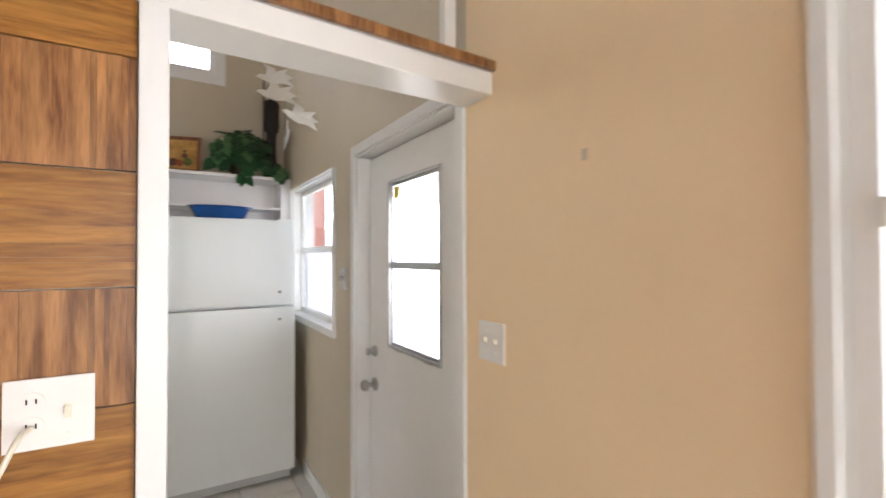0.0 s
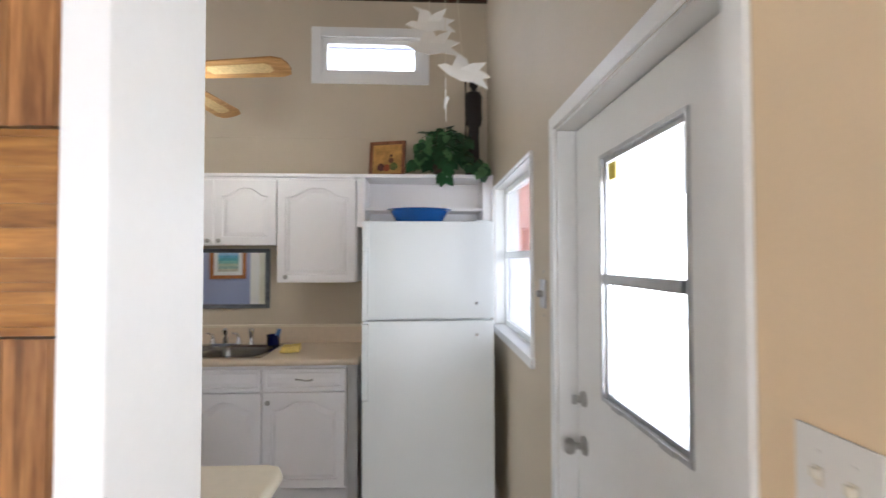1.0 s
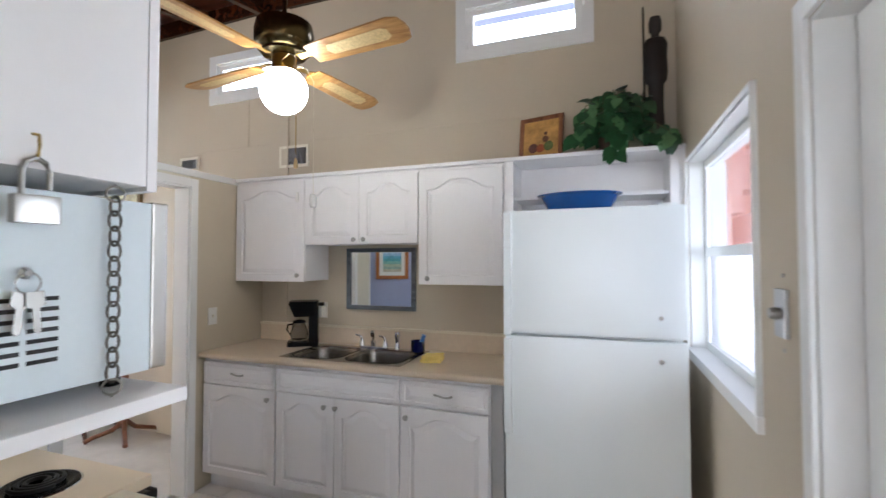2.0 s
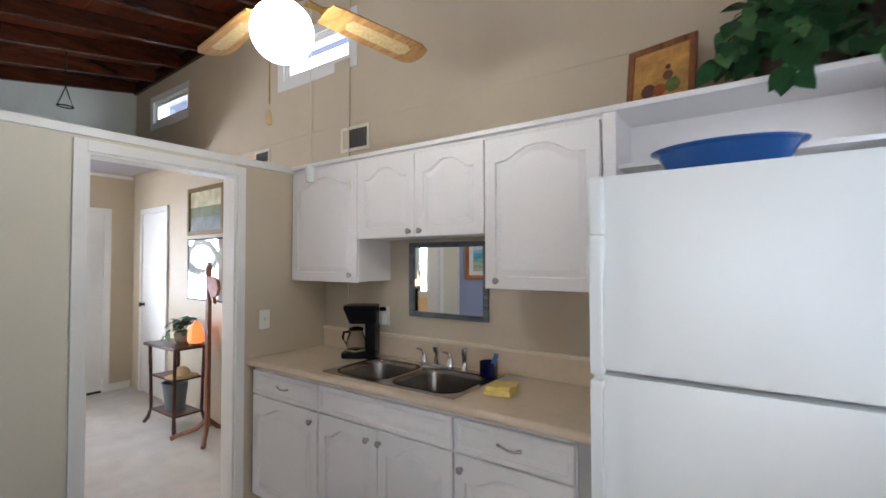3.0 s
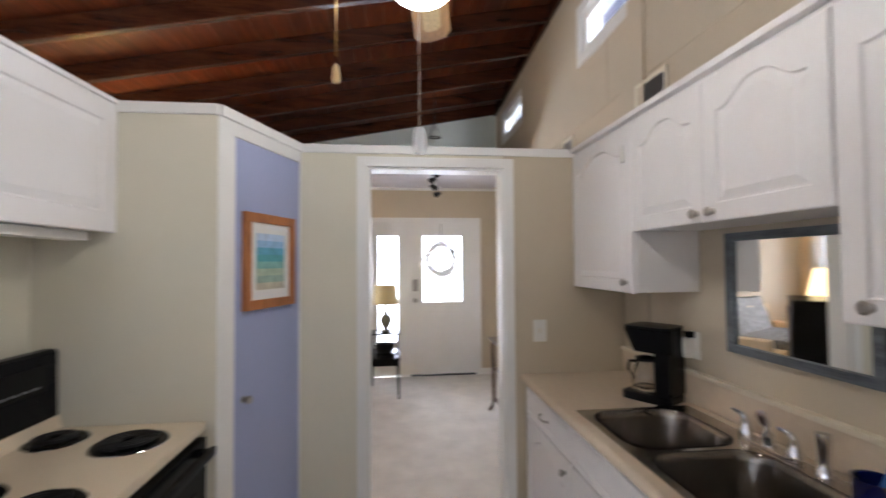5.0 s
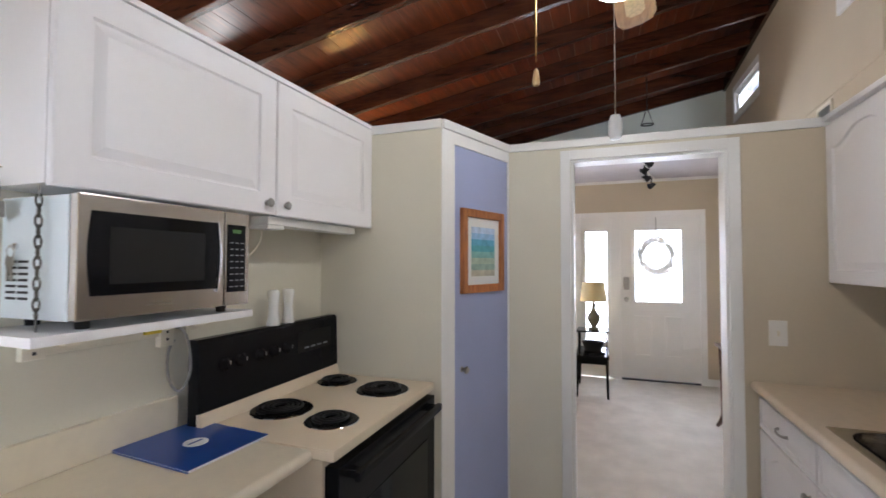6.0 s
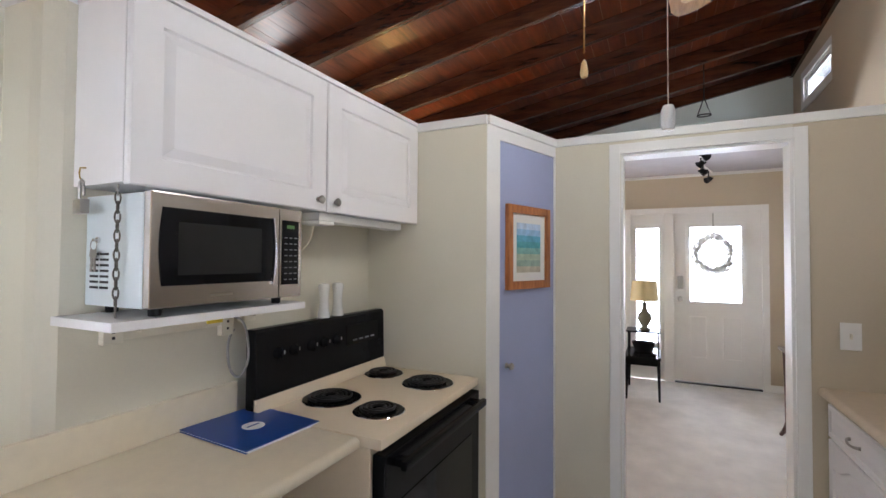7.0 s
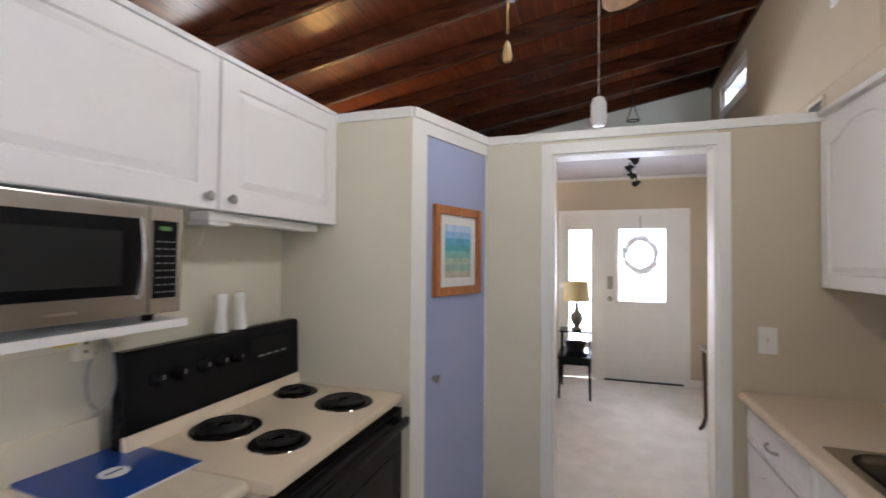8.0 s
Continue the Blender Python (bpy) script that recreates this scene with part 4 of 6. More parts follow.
part("plate", boxed(-0.033, -0.012, -0.058, 0.033, -0.0005, 0.058, bevel=0.003), ALU, dl)
part("latch_knob", lathe([(0.0, -0.035), (0.012, -0.034), (0.015, -0.02), (0.013, -0.012)], 16, (0.004, 0, 0.0), "y"), NICKEL, dl, "dull round knob", smooth=True)
for zz in (-0.09, 0.09):
    part("screw", lathe([(0.005, -0.004), (0.006, -0.0005)], 10, (0, 0, zz), "y"), NICKEL, dl)
tagged(part("picture_hook", boxed(XE - 0.007, 0.808, 1.710, XE - 0.0005, 0.820, 1.736, bevel=0.002), GREIGE), "small painted-over picture hook on the tan wall", "hook")

# mirror above the sink
mr = thing("wall_mirror", "rectangular mirror in a grey-washed wood frame", "mirror", (-0.494, YN - 0.001, 1.16))
part("frame", frame_bm("y", -0.022, -0.001, -0.272, 0.272, 0.0, 0.44, 0.03), ASH, mr)
part("glass", boxed(-0.243, -0.009, 0.029, 0.243, -0.004, 0.411), MIRROR, mr)


def vent(at, w, h, rz=0):
    v = thing("air_vent", "white louvred air vent high on the wall", "vent", at, rz, "air vents")
    part("frame", frame_bm("y", -0.012, -0.001, -w / 2, w / 2, -h / 2, h / 2, 0.022), IVORY, v)
    part("backing", boxed(-w / 2 + 0.02, -0.004, -h / 2 + 0.02, w / 2 - 0.02, -0.002, h / 2 - 0.02), DARK_SLOT, v)
    n = int((w - 0.05) / 0.014)
    for k in range(n):
        x = -w / 2 + 0.03 + k * 0.014
        part("slat", boxed(x, -0.010, -h / 2 + 0.022, x + 0.005, -0.0045, h / 2 - 0.022), ALU, v)


vent((-1.248, YN, 2.32), 0.27, 0.17)
vent((-2.36, YN + 0.031, 2.345), 0.22, 0.12, -2.4)

# ---- refrigerator ----
fr = thing("refrigerator", "white top-freezer refrigerator with recessed handles", "refrigerator", (0.558, 3.25, 0))
part("body", boxed(0.003, 0.065, 0.03, 0.757, 0.74, 1.735, bevel=0.008), FRIDGE, fr)
part("grille", boxed(0.02, 0.03, 0.012, 0.74, 0.064, 0.062, bevel=0.004), mat("grey_plastic_grille", (0.5, 0.5, 0.48), 0.5), fr, "grey toe grille")
for z0, z1, nm in ((0.07, 1.161, "fridge_door"), (1.174, 1.742, "freezer_door")):
    d = part(nm, boxed(0.0, 0.0, z0, 0.768, 0.06, z1, bevel=0.014), FRIDGE, fr, smooth=True)
    if nm == "freezer_door":
        grip = [(0.004, 1.166), (-0.036, 1.166), (-0.038, 1.20), (-0.038, 1.55), (-0.036, 1.565), (0.004, 1.565), (0.004, 1.52), (-0.008, 1.46), (-0.020, 1.40), (-0.022, 1.20), (-0.016, 1.185), (0.004, 1.182)]
        part("handle_cap", moved(slab([(0.004, 1.569), (-0.036, 1.569), (-0.034, 1.725), (-0.026, 1.736), (0.004, 1.737)], 0.003, 0.037, "x", bevel=0.004), pose(0, 0, 0)), FRIDGE, d, "white moulded handle cap")
    else:
        grip = [(0.004, 1.148), (-0.036, 1.148), (-0.038, 1.12), (-0.038, 0.76), (-0.030, 0.72), (0.004, 0.70), (0.004, 0.80), (-0.008, 0.84), (-0.020, 0.90), (-0.022, 1.11), (-0.016, 1.126), (0.004, 1.130)]
    part("handle", slab(grip, 0.003, 0.037, "x", bevel=0.004), FRIDGE, d, "white moulded grip strip along the door edge")
    part("emblem", lathe([(0.009, -0.002), (0.009, 0.001)], 16, (0.665, 0, 1.262 if nm == "freezer_door" else 1.08), "y"), CHROME, d, "small round metal badge")
for x in (0.06, 0.68):
    part("foot", lathe([(0.02, 0.0), (0.02, 0.03)], 14, (x, 0.12, 0)), BLACK_MATT, fr)
part("hinge_cover", boxed(0.66, 0.02, 1.739, 0.74, 0.09, 1.752, bevel=0.004), FRIDGE, fr)
bw = tagged(part("roasting_pan", lathe([(0.0, 0.0), (0.13, 0.0), (0.142, 0.006), (0.185, 0.088), (0.204, 0.094), (0.206, 0.098), (0.186, 0.100), (0.17, 0.09), (0.135, 0.014), (0.0, 0.012)], 48), COBALT, smooth=True), "oval cobalt blue enamel pan on the refrigerator", "pan")
bw.matrix_world = pose(0.885, 3.50, 1.7365) @ Matrix.Diagonal((1.0, 0.72, 1.0, 1.0))

# ---- stove side ----
SF = 1.737
LEAN = 0.0445  # the cabinet fronts stand slightly out of line with the wall
sc = thing("wall_cabinet", "white two-door wall cabinet above the microwave", "cabinet", (-0.98, SF, 0), 0, "white kitchen cabinets")
bm = boxed(0.002, YS - SF + 0.001, 1.622, 1.292, -0.001, 2.09, bevel=0.002)
for v in bm.verts:
    v.co.y -= LEAN * v.co.x if v.co.y > -0.1 else 0
part("body", bm, CABINET, sc)
for x0, x1, kx in ((0.004, 0.630, 0.565), (0.635, 1.291, 0.652)):
    w = x1 - x0
    dd = part("door", moved(raised_panel(w, 0.472, 0.0, 0.072), pose(x1, 0.021 - LEAN * x1, 1.616, 0, 0, 180 - 2.55)), CABINET, sc)
    kk = lathe([(0.0, 0.026), (0.010, 0.025), (0.0155, 0.019), (0.013, 0.013), (0.006, 0.010), (0.006, 0.003), (0.010, 0.0)], 16, (0.592 if x0 < 0.1 else 0.680, 0.02 - LEAN * 0.635, 1.654), "y")
    part("knob", kk, NICKEL, dd, "round nickel knob", smooth=True)
bm = boxed(0.002, YS - SF + 0.001, 2.091, 1.294, 0.024, 2.108, bevel=0.003)
for v in bm.verts:
    v.co.y -= LEAN * v.co.x if v.co.y > -0.1 else 0
part("cornice", bm, CABINET, sc)

ul = thing("under_cabinet_light", "slim white lamp under the cabinet with a cord", "lamp", (-0.62, 1.66, 1.617))
part("housing", boxed(-0.30, -0.04, -0.032, 0.28, 0.04, -0.001, bevel=0.005), PLATE, ul)
part("end_cap", boxed(0.20, -0.045, -0.046, 0.285, 0.045, -0.033, bevel=0.004), PLATE, ul)
part("cord", tube(eased([(0.24, -0.02, -0.046), (0.245, -0.03, -0.10), (0.275, -0.08, -0.17), (0.30, -0.16, -0.24), (0.31, -0.2, -0.3), (0.32, -0.24, -0.36)]), 0.003, 8), ROPE, ul, smooth=True)

# microwave shelf on brackets
sh = thing("microwave_shelf", "white painted shelf on ivory brackets", "shelf", (0.352, YS, 1.278))
part("board", boxed(-0.60, 0.001, 0.0, 0.0, 0.255, 0.022, bevel=0.002), CABINET, sh)
for x0, x1, z0 in ((-0.155, -0.105, -0.065), (-0.507, -0.46, -0.092)):
    b = part("bracket", boxed(x0, 0.002, z0, x1, 0.024, -0.001, bevel=0.002), IVORY, sh, "ivory metal bracket")
    part("arm", boxed(x0 + 0.008, 0.025, -0.018, x1 - 0.008, 0.17, -0.001, bevel=0.002), IVORY, b)
    for zz in (0.25, 0.5, 0.75):
        part("slot", boxed((x0 + x1) / 2 - 0.004, 0.0241, z0 * zz - 0.004, (x0 + x1) / 2 + 0.004, 0.0246, z0 * zz + 0.004), DARK_SLOT, b)
part("wall_cleat", boxed(-0.458, 0.001, -0.058, -0.157, 0.020, -0.026, bevel=0.002), IVORY, sh, "ivory wood cleat")
part("level_strip", boxed(-0.458, 0.021, -0.045, -0.405, 0.032, -0.022, bevel=0.002), STICKER, sh, "yellow strip")

MX0, MX1, MY = -0.208, 0.282, 1.742
mw = thing("microwave", "stainless steel microwave oven with a black glass door", "microwave", (MX0, MY, 1.3227))
mw.scale = (1, 1, 0.965)
W = MX1 - MX0
part("case", boxed(0.0, -0.268, 0.0, W, -0.03, 0.288, bevel=0.004), GALV, mw, "pale enamelled metal case")
part("door", boxed(0.098, -0.029, 0.001, W, 0.0, 0.291, bevel=0.004), STEEL, mw, "brushed steel door frame")
bow = [k / 8 for k in range(9)]
o = [(0.129 - 0.009 * math.sin(math.pi * u), 0.056 + 0.197 * u) for u in bow] + [(0.463 + 0.008 * math.sin(math.pi * u), 0.253 - 0.197 * u) for u in bow]
part("door_window", slab(o, -0.004, 0.0025, "y", bevel=0.001), BLACK_GLASS, mw, "black glass door window")
part("window_mesh", boxed(0.168, 0.0026, 0.082, 0.425, 0.0032, 0.218), mat("dark_window_mesh", (0.010, 0.010, 0.010), 0.3, fine=600, vary=0.3, spec=0.3), mw, "dark perforated screen")
o = [(0.128 - 0.009 * math.sin(math.pi * u), 0.046 + 0.209 * u) for u in bow] + [(0.122 - 0.010 * math.sin(math.pi * u), 0.255 - 0.209 * u) for u in bow]
part("handle", slab(o, -0.002, 0.008, "y", bevel=0.001), CHROME, mw, "thin curved bright handle strip", smooth=True)
part("control_panel", boxed(0.0, -0.029, 0.001, 0.095, 0.0, 0.291, bevel=0.003), STEEL, mw, "steel control panel")
kp = part("keypad", boxed(0.016, -0.001, 0.042, 0.086, 0.002, 0.252, bevel=0.001), BLACK, mw, "black keypad")
part("display", boxed(0.036, 0.0021, 0.226, 0.068, 0.0032, 0.237), DISPLAY, kp, "lit green clock display")
KEY = mat("grey_key_print", (0.16, 0.16, 0.16), 0.5)
for r in range(8):
    for c in range(3):
        part("key", boxed(0.024 + 0.0205 * c, 0.0021, 0.057 + 0.0195 * r, 0.036 + 0.0205 * c, 0.0029, 0.0605 + 0.0195 * r), KEY, kp)
part("maker_mark", boxed(0.265, 0.0003, 0.022, 0.335, 0.001, 0.029), CHROME, mw, "plain bar in place of a maker's mark")
for x in (0.05, W - 0.05):
    for yy in (-0.06, -0.24):
        part("foot", lathe([(0.014, -0.0225), (0.016, -0.002), (0.0, 0.0)], 12, (x, yy, 0)), BLACK_MATT, mw)
for k in range(7):
    for j in range(2):
        y0 = -0.245 + 0.044 * j
        part("vent_slot", boxed(W + 0.0002, y0, 0.045 + 0.0145 * k, W + 0.0015, y0 + 0.036, 0.051 + 0.0145 * k, bevel=0.0004), DARK_SLOT, mw)

CHAIN_STEEL = mat("dull_chain_steel", (0.17, 0.16, 0.14), 0.35, 1.0, scale=60, vary=0.3, bump=0.02)
# chain between shelf and cabinet, padlock, keys
ch = thing("hanging_chain", "dull steel chain hooked between shelf and cabinet", "chain", (0.299, 1.640, 1.3005))
for k in range(12):
    z = 0.036 + 0.0228 * k
    pts = [(0.0075 * math.cos(a) * (1 if k % 2 else 0.3), 0.0075 * math.cos(a) * (0.3 if k % 2 else 1), z + 0.0150 * math.sin(a)) for a in [2 * math.pi * i / 14 for i in range(14)]]
    part("link", tube(pts, 0.0021, 6, closed=True), CHAIN_STEEL, ch, smooth=True)
for z, sgn in ((0.0145, 1), (0.3045, -1)):
    pts = [(0.006 * math.cos(a), 0.0105 * math.cos(a), z + 0.0115 * math.sin(a)) for a in [2 * math.pi * i / 18 for i in range(18)]]
    part("eye_hook", tube(pts, 0.0019, 6, closed=True), NICKEL, ch, smooth=True)
    part("screw_stem", tube([(0, 0, z - sgn * 0.0115), (0, 0, z - sgn * 0.0155)], 0.0019, 6), NICKEL, ch)
pl = thing("padlock", "steel padlock hanging open on a hook", "padlock", (0.3205, 1.527, 1.551), -8)
part("body", boxed(-0.010, -0.024, 0.0, 0.010, 0.024, 0.036, bevel=0.004), NICKEL, pl, "laminated steel body", smooth=True)
part("shackle", tube([(0, -0.014, 0.036), (0, -0.014, 0.066), (0, -0.010, 0.078), (0, 0, 0.084), (0, 0.010, 0.078), (0, 0.014, 0.066), (0, 0.014, 0.044)], 0.0035, 10), NICKEL, pl, smooth=True)
part("hook", moved(tube([(-0.008, 0, 0.115), (0.004, 0, 0.113), (0.006, 0, 0.100), (0.004, 0, 0.088), (-0.003, 0, 0.080)], 0.002, 8), pose(0, 0, 0, 0, 0, 8)), BRASSY, pl, smooth=True)
ks = thing("key_bunch", "small bunch of keys hanging on the microwave's side", "keys", (0.291, 1.535, 1.40))
part("ring", tube([(0.004, 0.014 * math.cos(a), 0.075 + 0.014 * math.sin(a)) for a in [2 * math.pi * i / 16 for i in range(16)]], 0.0012, 6, closed=True), NICKEL, ks, smooth=True)
part("magnet_hook", lathe([(0.008, -0.007), (0.008, -0.002), (0.004, 0.002), (0.004, 0.006)], 16, (0, 0, 0.088), "x"), CHROME, ks, smooth=True)
for k, (dy, tilt) in enumerate(((-0.006, -6), (0.006, 5))):
    o = slab([(-0.010, 0.0), (0.010, 0.0), (0.011, -0.018), (0.004, -0.022), (0.004, -0.052), (0.0, -0.056), (-0.004, -0.052), (-0.004, -0.022), (-0.011, -0.018)], 0.002 + 0.003 * k, 0.004 + 0.003 * k, "x")
    part("key", moved(o, pose(0, dy, 0.064, tilt, 0, 0)), NICKEL, ks)

# range
st = thing("electric_range", "cream electric range with black backguard and coil burners", "stove", (-0.972, 2.064, 0.005))
W = 0.79
part("body", boxed(0.002, -0.535, 0.03, W - 0.002, -0.025, 0.880, bevel=0.004), CREAM, st)
part("cooktop", boxed(0.0, -0.50, 0.881, W, 0.015, 0.915, bevel=0.010), CREAM, st, "cream enamelled cooktop", smooth=True)
part("cooktop_upstand", slab([(-0.500, 0.90), (-0.474, 0.90), (-0.478, 0.925), (-0.488, 0.958), (-0.500, 0.958)], 0.0, W, "x"), CREAM, st)
part("backguard", slab([(-0.540, 0.88), (-0.501, 0.88), (-0.501, 0.950), (-0.488, 0.962), (-0.494, 1.185), (-0.504, 1.195), (-0.540, 1.195)], 0.0, W, "x", bevel=0.004), BLACK, st, "black control backguard")
for k in range(5):
    x = W - 0.10 - 0.075 * k - (0.02 if k > 1 else 0)
    kb = part("burner_knob", lathe([(0.0, 0.03), (0.013, 0.03), (0.018, 0.014), (0.023, 0.010), (0.024, 0.0)], 18, (x, -0.4925, 1.10), "y"), BLACK, st, smooth=True)
    part("pointer", boxed(x - 0.0015, -0.4624, 1.10, x + 0.0015, -0.4605, 1.113), GREY_CORD, kb)
cp = part("clock_panel", boxed(0.06, -0.4945, 1.06, 0.30, -0.489, 1.15, bevel=0.001), BLACK_GLASS, st, "black clock panel")
for k in range(4):
    part("clock_button", boxed(0.09 + 0.045 * k, -0.489, 1.075, 0.12 + 0.045 * k, -0.487, 1.082), KEY, cp)
for x, yy, r in ((0.542, -0.37, 0.100), (0.576, -0.135, 0.080), (0.138, -0.40, 0.080), (0.188, -0.145, 0.100)):
    bn = part("burner", lathe([(r, 0.9152), (r + 0.006, 0.9185), (r - 0.004, 0.920), (r - 0.014, 0.917), (0.0, 0.9155)], 40, (x, yy, 0)), BLACK, st, "black drip pan", smooth=True)
    part("trim_ring", lathe([(r + 0.004, 0.9155), (r + 0.010, 0.9175), (r + 0.012, 0.9152)], 40, (x, yy, 0)), CHROME, bn, "thin bright trim ring", smooth=True)
    pts = []
    turns = 4 if r > 0.09 else 3
    for i in range(turns * 24 + 1):
        a = 2 * math.pi * i / 24
        q = 0.018 + (r - 0.034) * i / (turns * 24)
        pts.append((x + q * math.cos(a), yy + q * math.sin(a), 0.9265))
    part("coil", tube(pts, 0.0058, 6), BLACK_MATT, bn, "black heating coil", smooth=True)
od = part("oven_door", boxed(0.012, -0.024, 0.20, W - 0.012, 0.022, 0.862, bevel=0.006), BLACK, st, "black oven door")
part("oven_glass", boxed(0.10, 0.0222, 0.36, W - 0.10, 0.0245, 0.70), BLACK_GLASS, od)
part("oven_handle", boxed(0.05, 0.05, 0.812, W - 0.05, 0.072, 0.842, bevel=0.009), BLACK, od, smooth=True)
for x in (0.08, W - 0.08):
    part("handle_mount", boxed(x - 0.015, 0.0221, 0.815, x + 0.015, 0.0505, 0.839, bevel=0.003), BLACK, od)
part("storage_drawer", boxed(0.012, -0.024, 0.06, W - 0.012, 0.018, 0.19, bevel=0.006), BLACK, st)
for x in (0.05, W - 0.05):
    for yy in (-0.08, -0.48):
        part("foot", lathe([(0.02, -0.005), (0.02, 0.03)], 12, (x, yy, 0)), BLACK_MATT, st)
for k, x in enumerate((-0.555, -0.645)):
    sp = thing("salt_shaker", "tall fluted white ceramic shaker on the range", "shaker", (x, 1.545, 1.2005), 0, "shakers on the range")
    part("body", lathe([(0.026, 0.0), (0.027, 0.008), (0.022, 0.03), (0.019, 0.07), (0.022, 0.105), (0.024, 0.12)], 10), CERAMIC, sp, smooth=True)
    part("cap", lathe([(0.024, 0.1202), (0.024, 0.132), (0.019, 0.141), (0.0, 0.143)], 20), CERAMIC, sp, smooth=True)

# counter beside the range
sctop = thing("side_countertop", "cream laminate counter beside the range", "countertop")
part("worktop", slab([(-0.178, 1.472), (0.387, 1.472), (0.387, 1.30), (0.49, 1.30), (0.49, 1.95), (0.475, 1.98), (0.45, 1.99), (-0.178, 1.99)], 0.879, 0.915), LAMINATE_PALE, sctop)
part("front_edge", tube([(-0.178, 1.99, 0.897), (0.45, 1.99, 0.897), (0.475, 1.98, 0.897), (0.49, 1.95, 0.897), (0.49, 1.30, 0.897)], 0.018, 14), LAMINATE_PALE, sctop, smooth=True)
part("backsplash", boxed(-0.178, YS + 0.003, 0.916, 0.455, YS + 0.022, 1.02, bevel=0.004), LAMINATE_PALE, sctop)
sb = thing("base_cabinet", "white base cabinet with a drawer under the side counter", "cabinet", (0.075, 1.965, 0), 0, "white kitchen cabinets")
part("body", boxed(0.0, -0.49, 0.10, 0.40, -0.02, 0.878, bevel=0.002), CABINET, sb)
part("toe_kick", boxed(0.0, -0.49, 0.0, 0.40, -0.08, 0.099), CABINET, sb)
part("drawer_front", moved(raised_panel(0.388, 0.128, 0, 0.022, groove=0.005), pose(0.394, 0.0, 0.735, 0, 0, 180)), CABINET, sb)
dr = part("door", moved(raised_panel(0.388, 0.60, 0.055, 0.05), pose(0.394, 0.0, 0.122, 0, 0, 180)), CABINET, sb)
part("knob", lathe([(0.0, 0.026), (0.010, 0.025), (0.0155, 0.019), (0.006, 0.010), (0.006, 0.003), (0.010, 0.0)], 16, (0.05, 0.0, 0.648), "y"), NICKEL, dr, smooth=True)

fo = thing("folder", "glossy navy blue presentation folder with papers", "folder", (-0.093, 1.655, 0.9155), -4)
part("cover", slab([(-0.135, -0.155), (0.135, -0.155), (0.135, 0.155), (-0.135, 0.155)], 0.006, 0.008), NAVY, fo)
part("back_cover", slab([(-0.135, -0.155), (0.135, -0.155), (0.135, 0.155), (-0.135, 0.155)], 0.0, 0.0012), NAVY, fo)
part("papers", slab([(-0.131, -0.150), (0.130, -0.150), (0.130, 0.158), (-0.131, 0.158)], 0.0013, 0.0059), PAPER, fo, "white papers")
part("round_label", lathe([(0.034, 0.0081), (0.034, 0.0088), (0.0, 0.0088)], 32, (0.0, 0.01, 0)), PAPER, fo, "round white label")
part("label_bar", boxed(-0.022, 0.004, 0.0089, 0.022, 0.012, 0.0093), NAVY, fo)

# loose cable behind the range
tagged(part("power_cable", tube(eased([(-0.15, YS + 0.012, 1.245), (-0.17, YS + 0.04, 1.235), (-0.178, YS + 0.06, 1.19), (-0.178, YS + 0.07, 1.11), (-0.168, YS + 0.06, 1.06), (-0.150, YS + 0.05, 1.045), (-0.132, YS + 0.04, 1.07), (-0.128, YS + 0.03, 1.12), (-0.14, YS + 0.02, 1.17), (-0.165, YS + 0.012, 1.20)], 8), 0.0042, 8), GREY_CORD, smooth=True), "grey power cable looping down the wall", "cable")
tagged(part("power_adapter", boxed(-0.235, YS + 0.002, 1.225, -0.185, YS + 0.04, 1.262, bevel=0.004), IVORY), "ivory plug adapter under the shelf", "adapter")

# ---- pantry door and picture ----
pd = thing("pantry_door", "narrow lavender-blue flush pantry door", "door")
part("leaf", diag_box(None, 0.097, 0.578, 0.012, 2.008, -0.045, -0.004, bevel=0.003), BLUE, pd)
kb = lathe([(0.0, 0.036), (0.014, 0.034), (0.017, 0.026), (0.008, 0.014), (0.008, 0.004), (0.014, 0.0)], 18, (0, 0, 0), "y")
ang = math.degrees(math.atan2(DN.x, DN.y))
q = on_diag(0.155, 0.948, -0.004)
part("knob", moved(kb, pose(q.x, q.y, q.z, 0, 0, -ang)), NICKEL, pd, "small nickel knob", smooth=True)
pc = thing("framed_print", "seascape print in a wide orange-oak frame", "picture")
A0, A1, P0, P1 = 0.138, 0.512, 1.305, 1.715
bm = diag_box(None, A0, A0 + 0.04, P0, P1, -0.003, 0.018, bevel=0.004)
diag_box(bm, A1 - 0.04, A1, P0, P1, -0.003, 0.018, bevel=0.004)
diag_box(bm, A0 + 0.04, A1 - 0.04, P1 - 0.04, P1, -0.003, 0.018, bevel=0.004)
diag_box(bm, A0 + 0.04, A1 - 0.04, P0, P0 + 0.04, -0.003, 0.018, bevel=0.004)
part("frame", bm, FRAME_OAK, pc)
part("mat_board", diag_box(None, A0 + 0.038, A1 - 0.038, P0 + 0.038, P1 - 0.038, 0.0, 0.006), PAPER, pc, "white mat board")
bands = [(0.50, 0.62, 0.78), (0.30, 0.50, 0.72), (0.12, 0.38, 0.55), (0.10, 0.36, 0.42), (0.22, 0.45, 0.42), (0.42, 0.52, 0.40), (0.30, 0.42, 0.36), (0.50, 0.48, 0.38)]
for k, c in enumerate(bands):
    z1 = P1 - 0.085 - 0.0305 * k
    part("print_band", diag_box(None, A0 + 0.082, A1 - 0.082, z1 - 0.0305, z1, 0.006, 0.0072), mat("print_band", c, 0.6, scale=25, vary=0.25), pc)

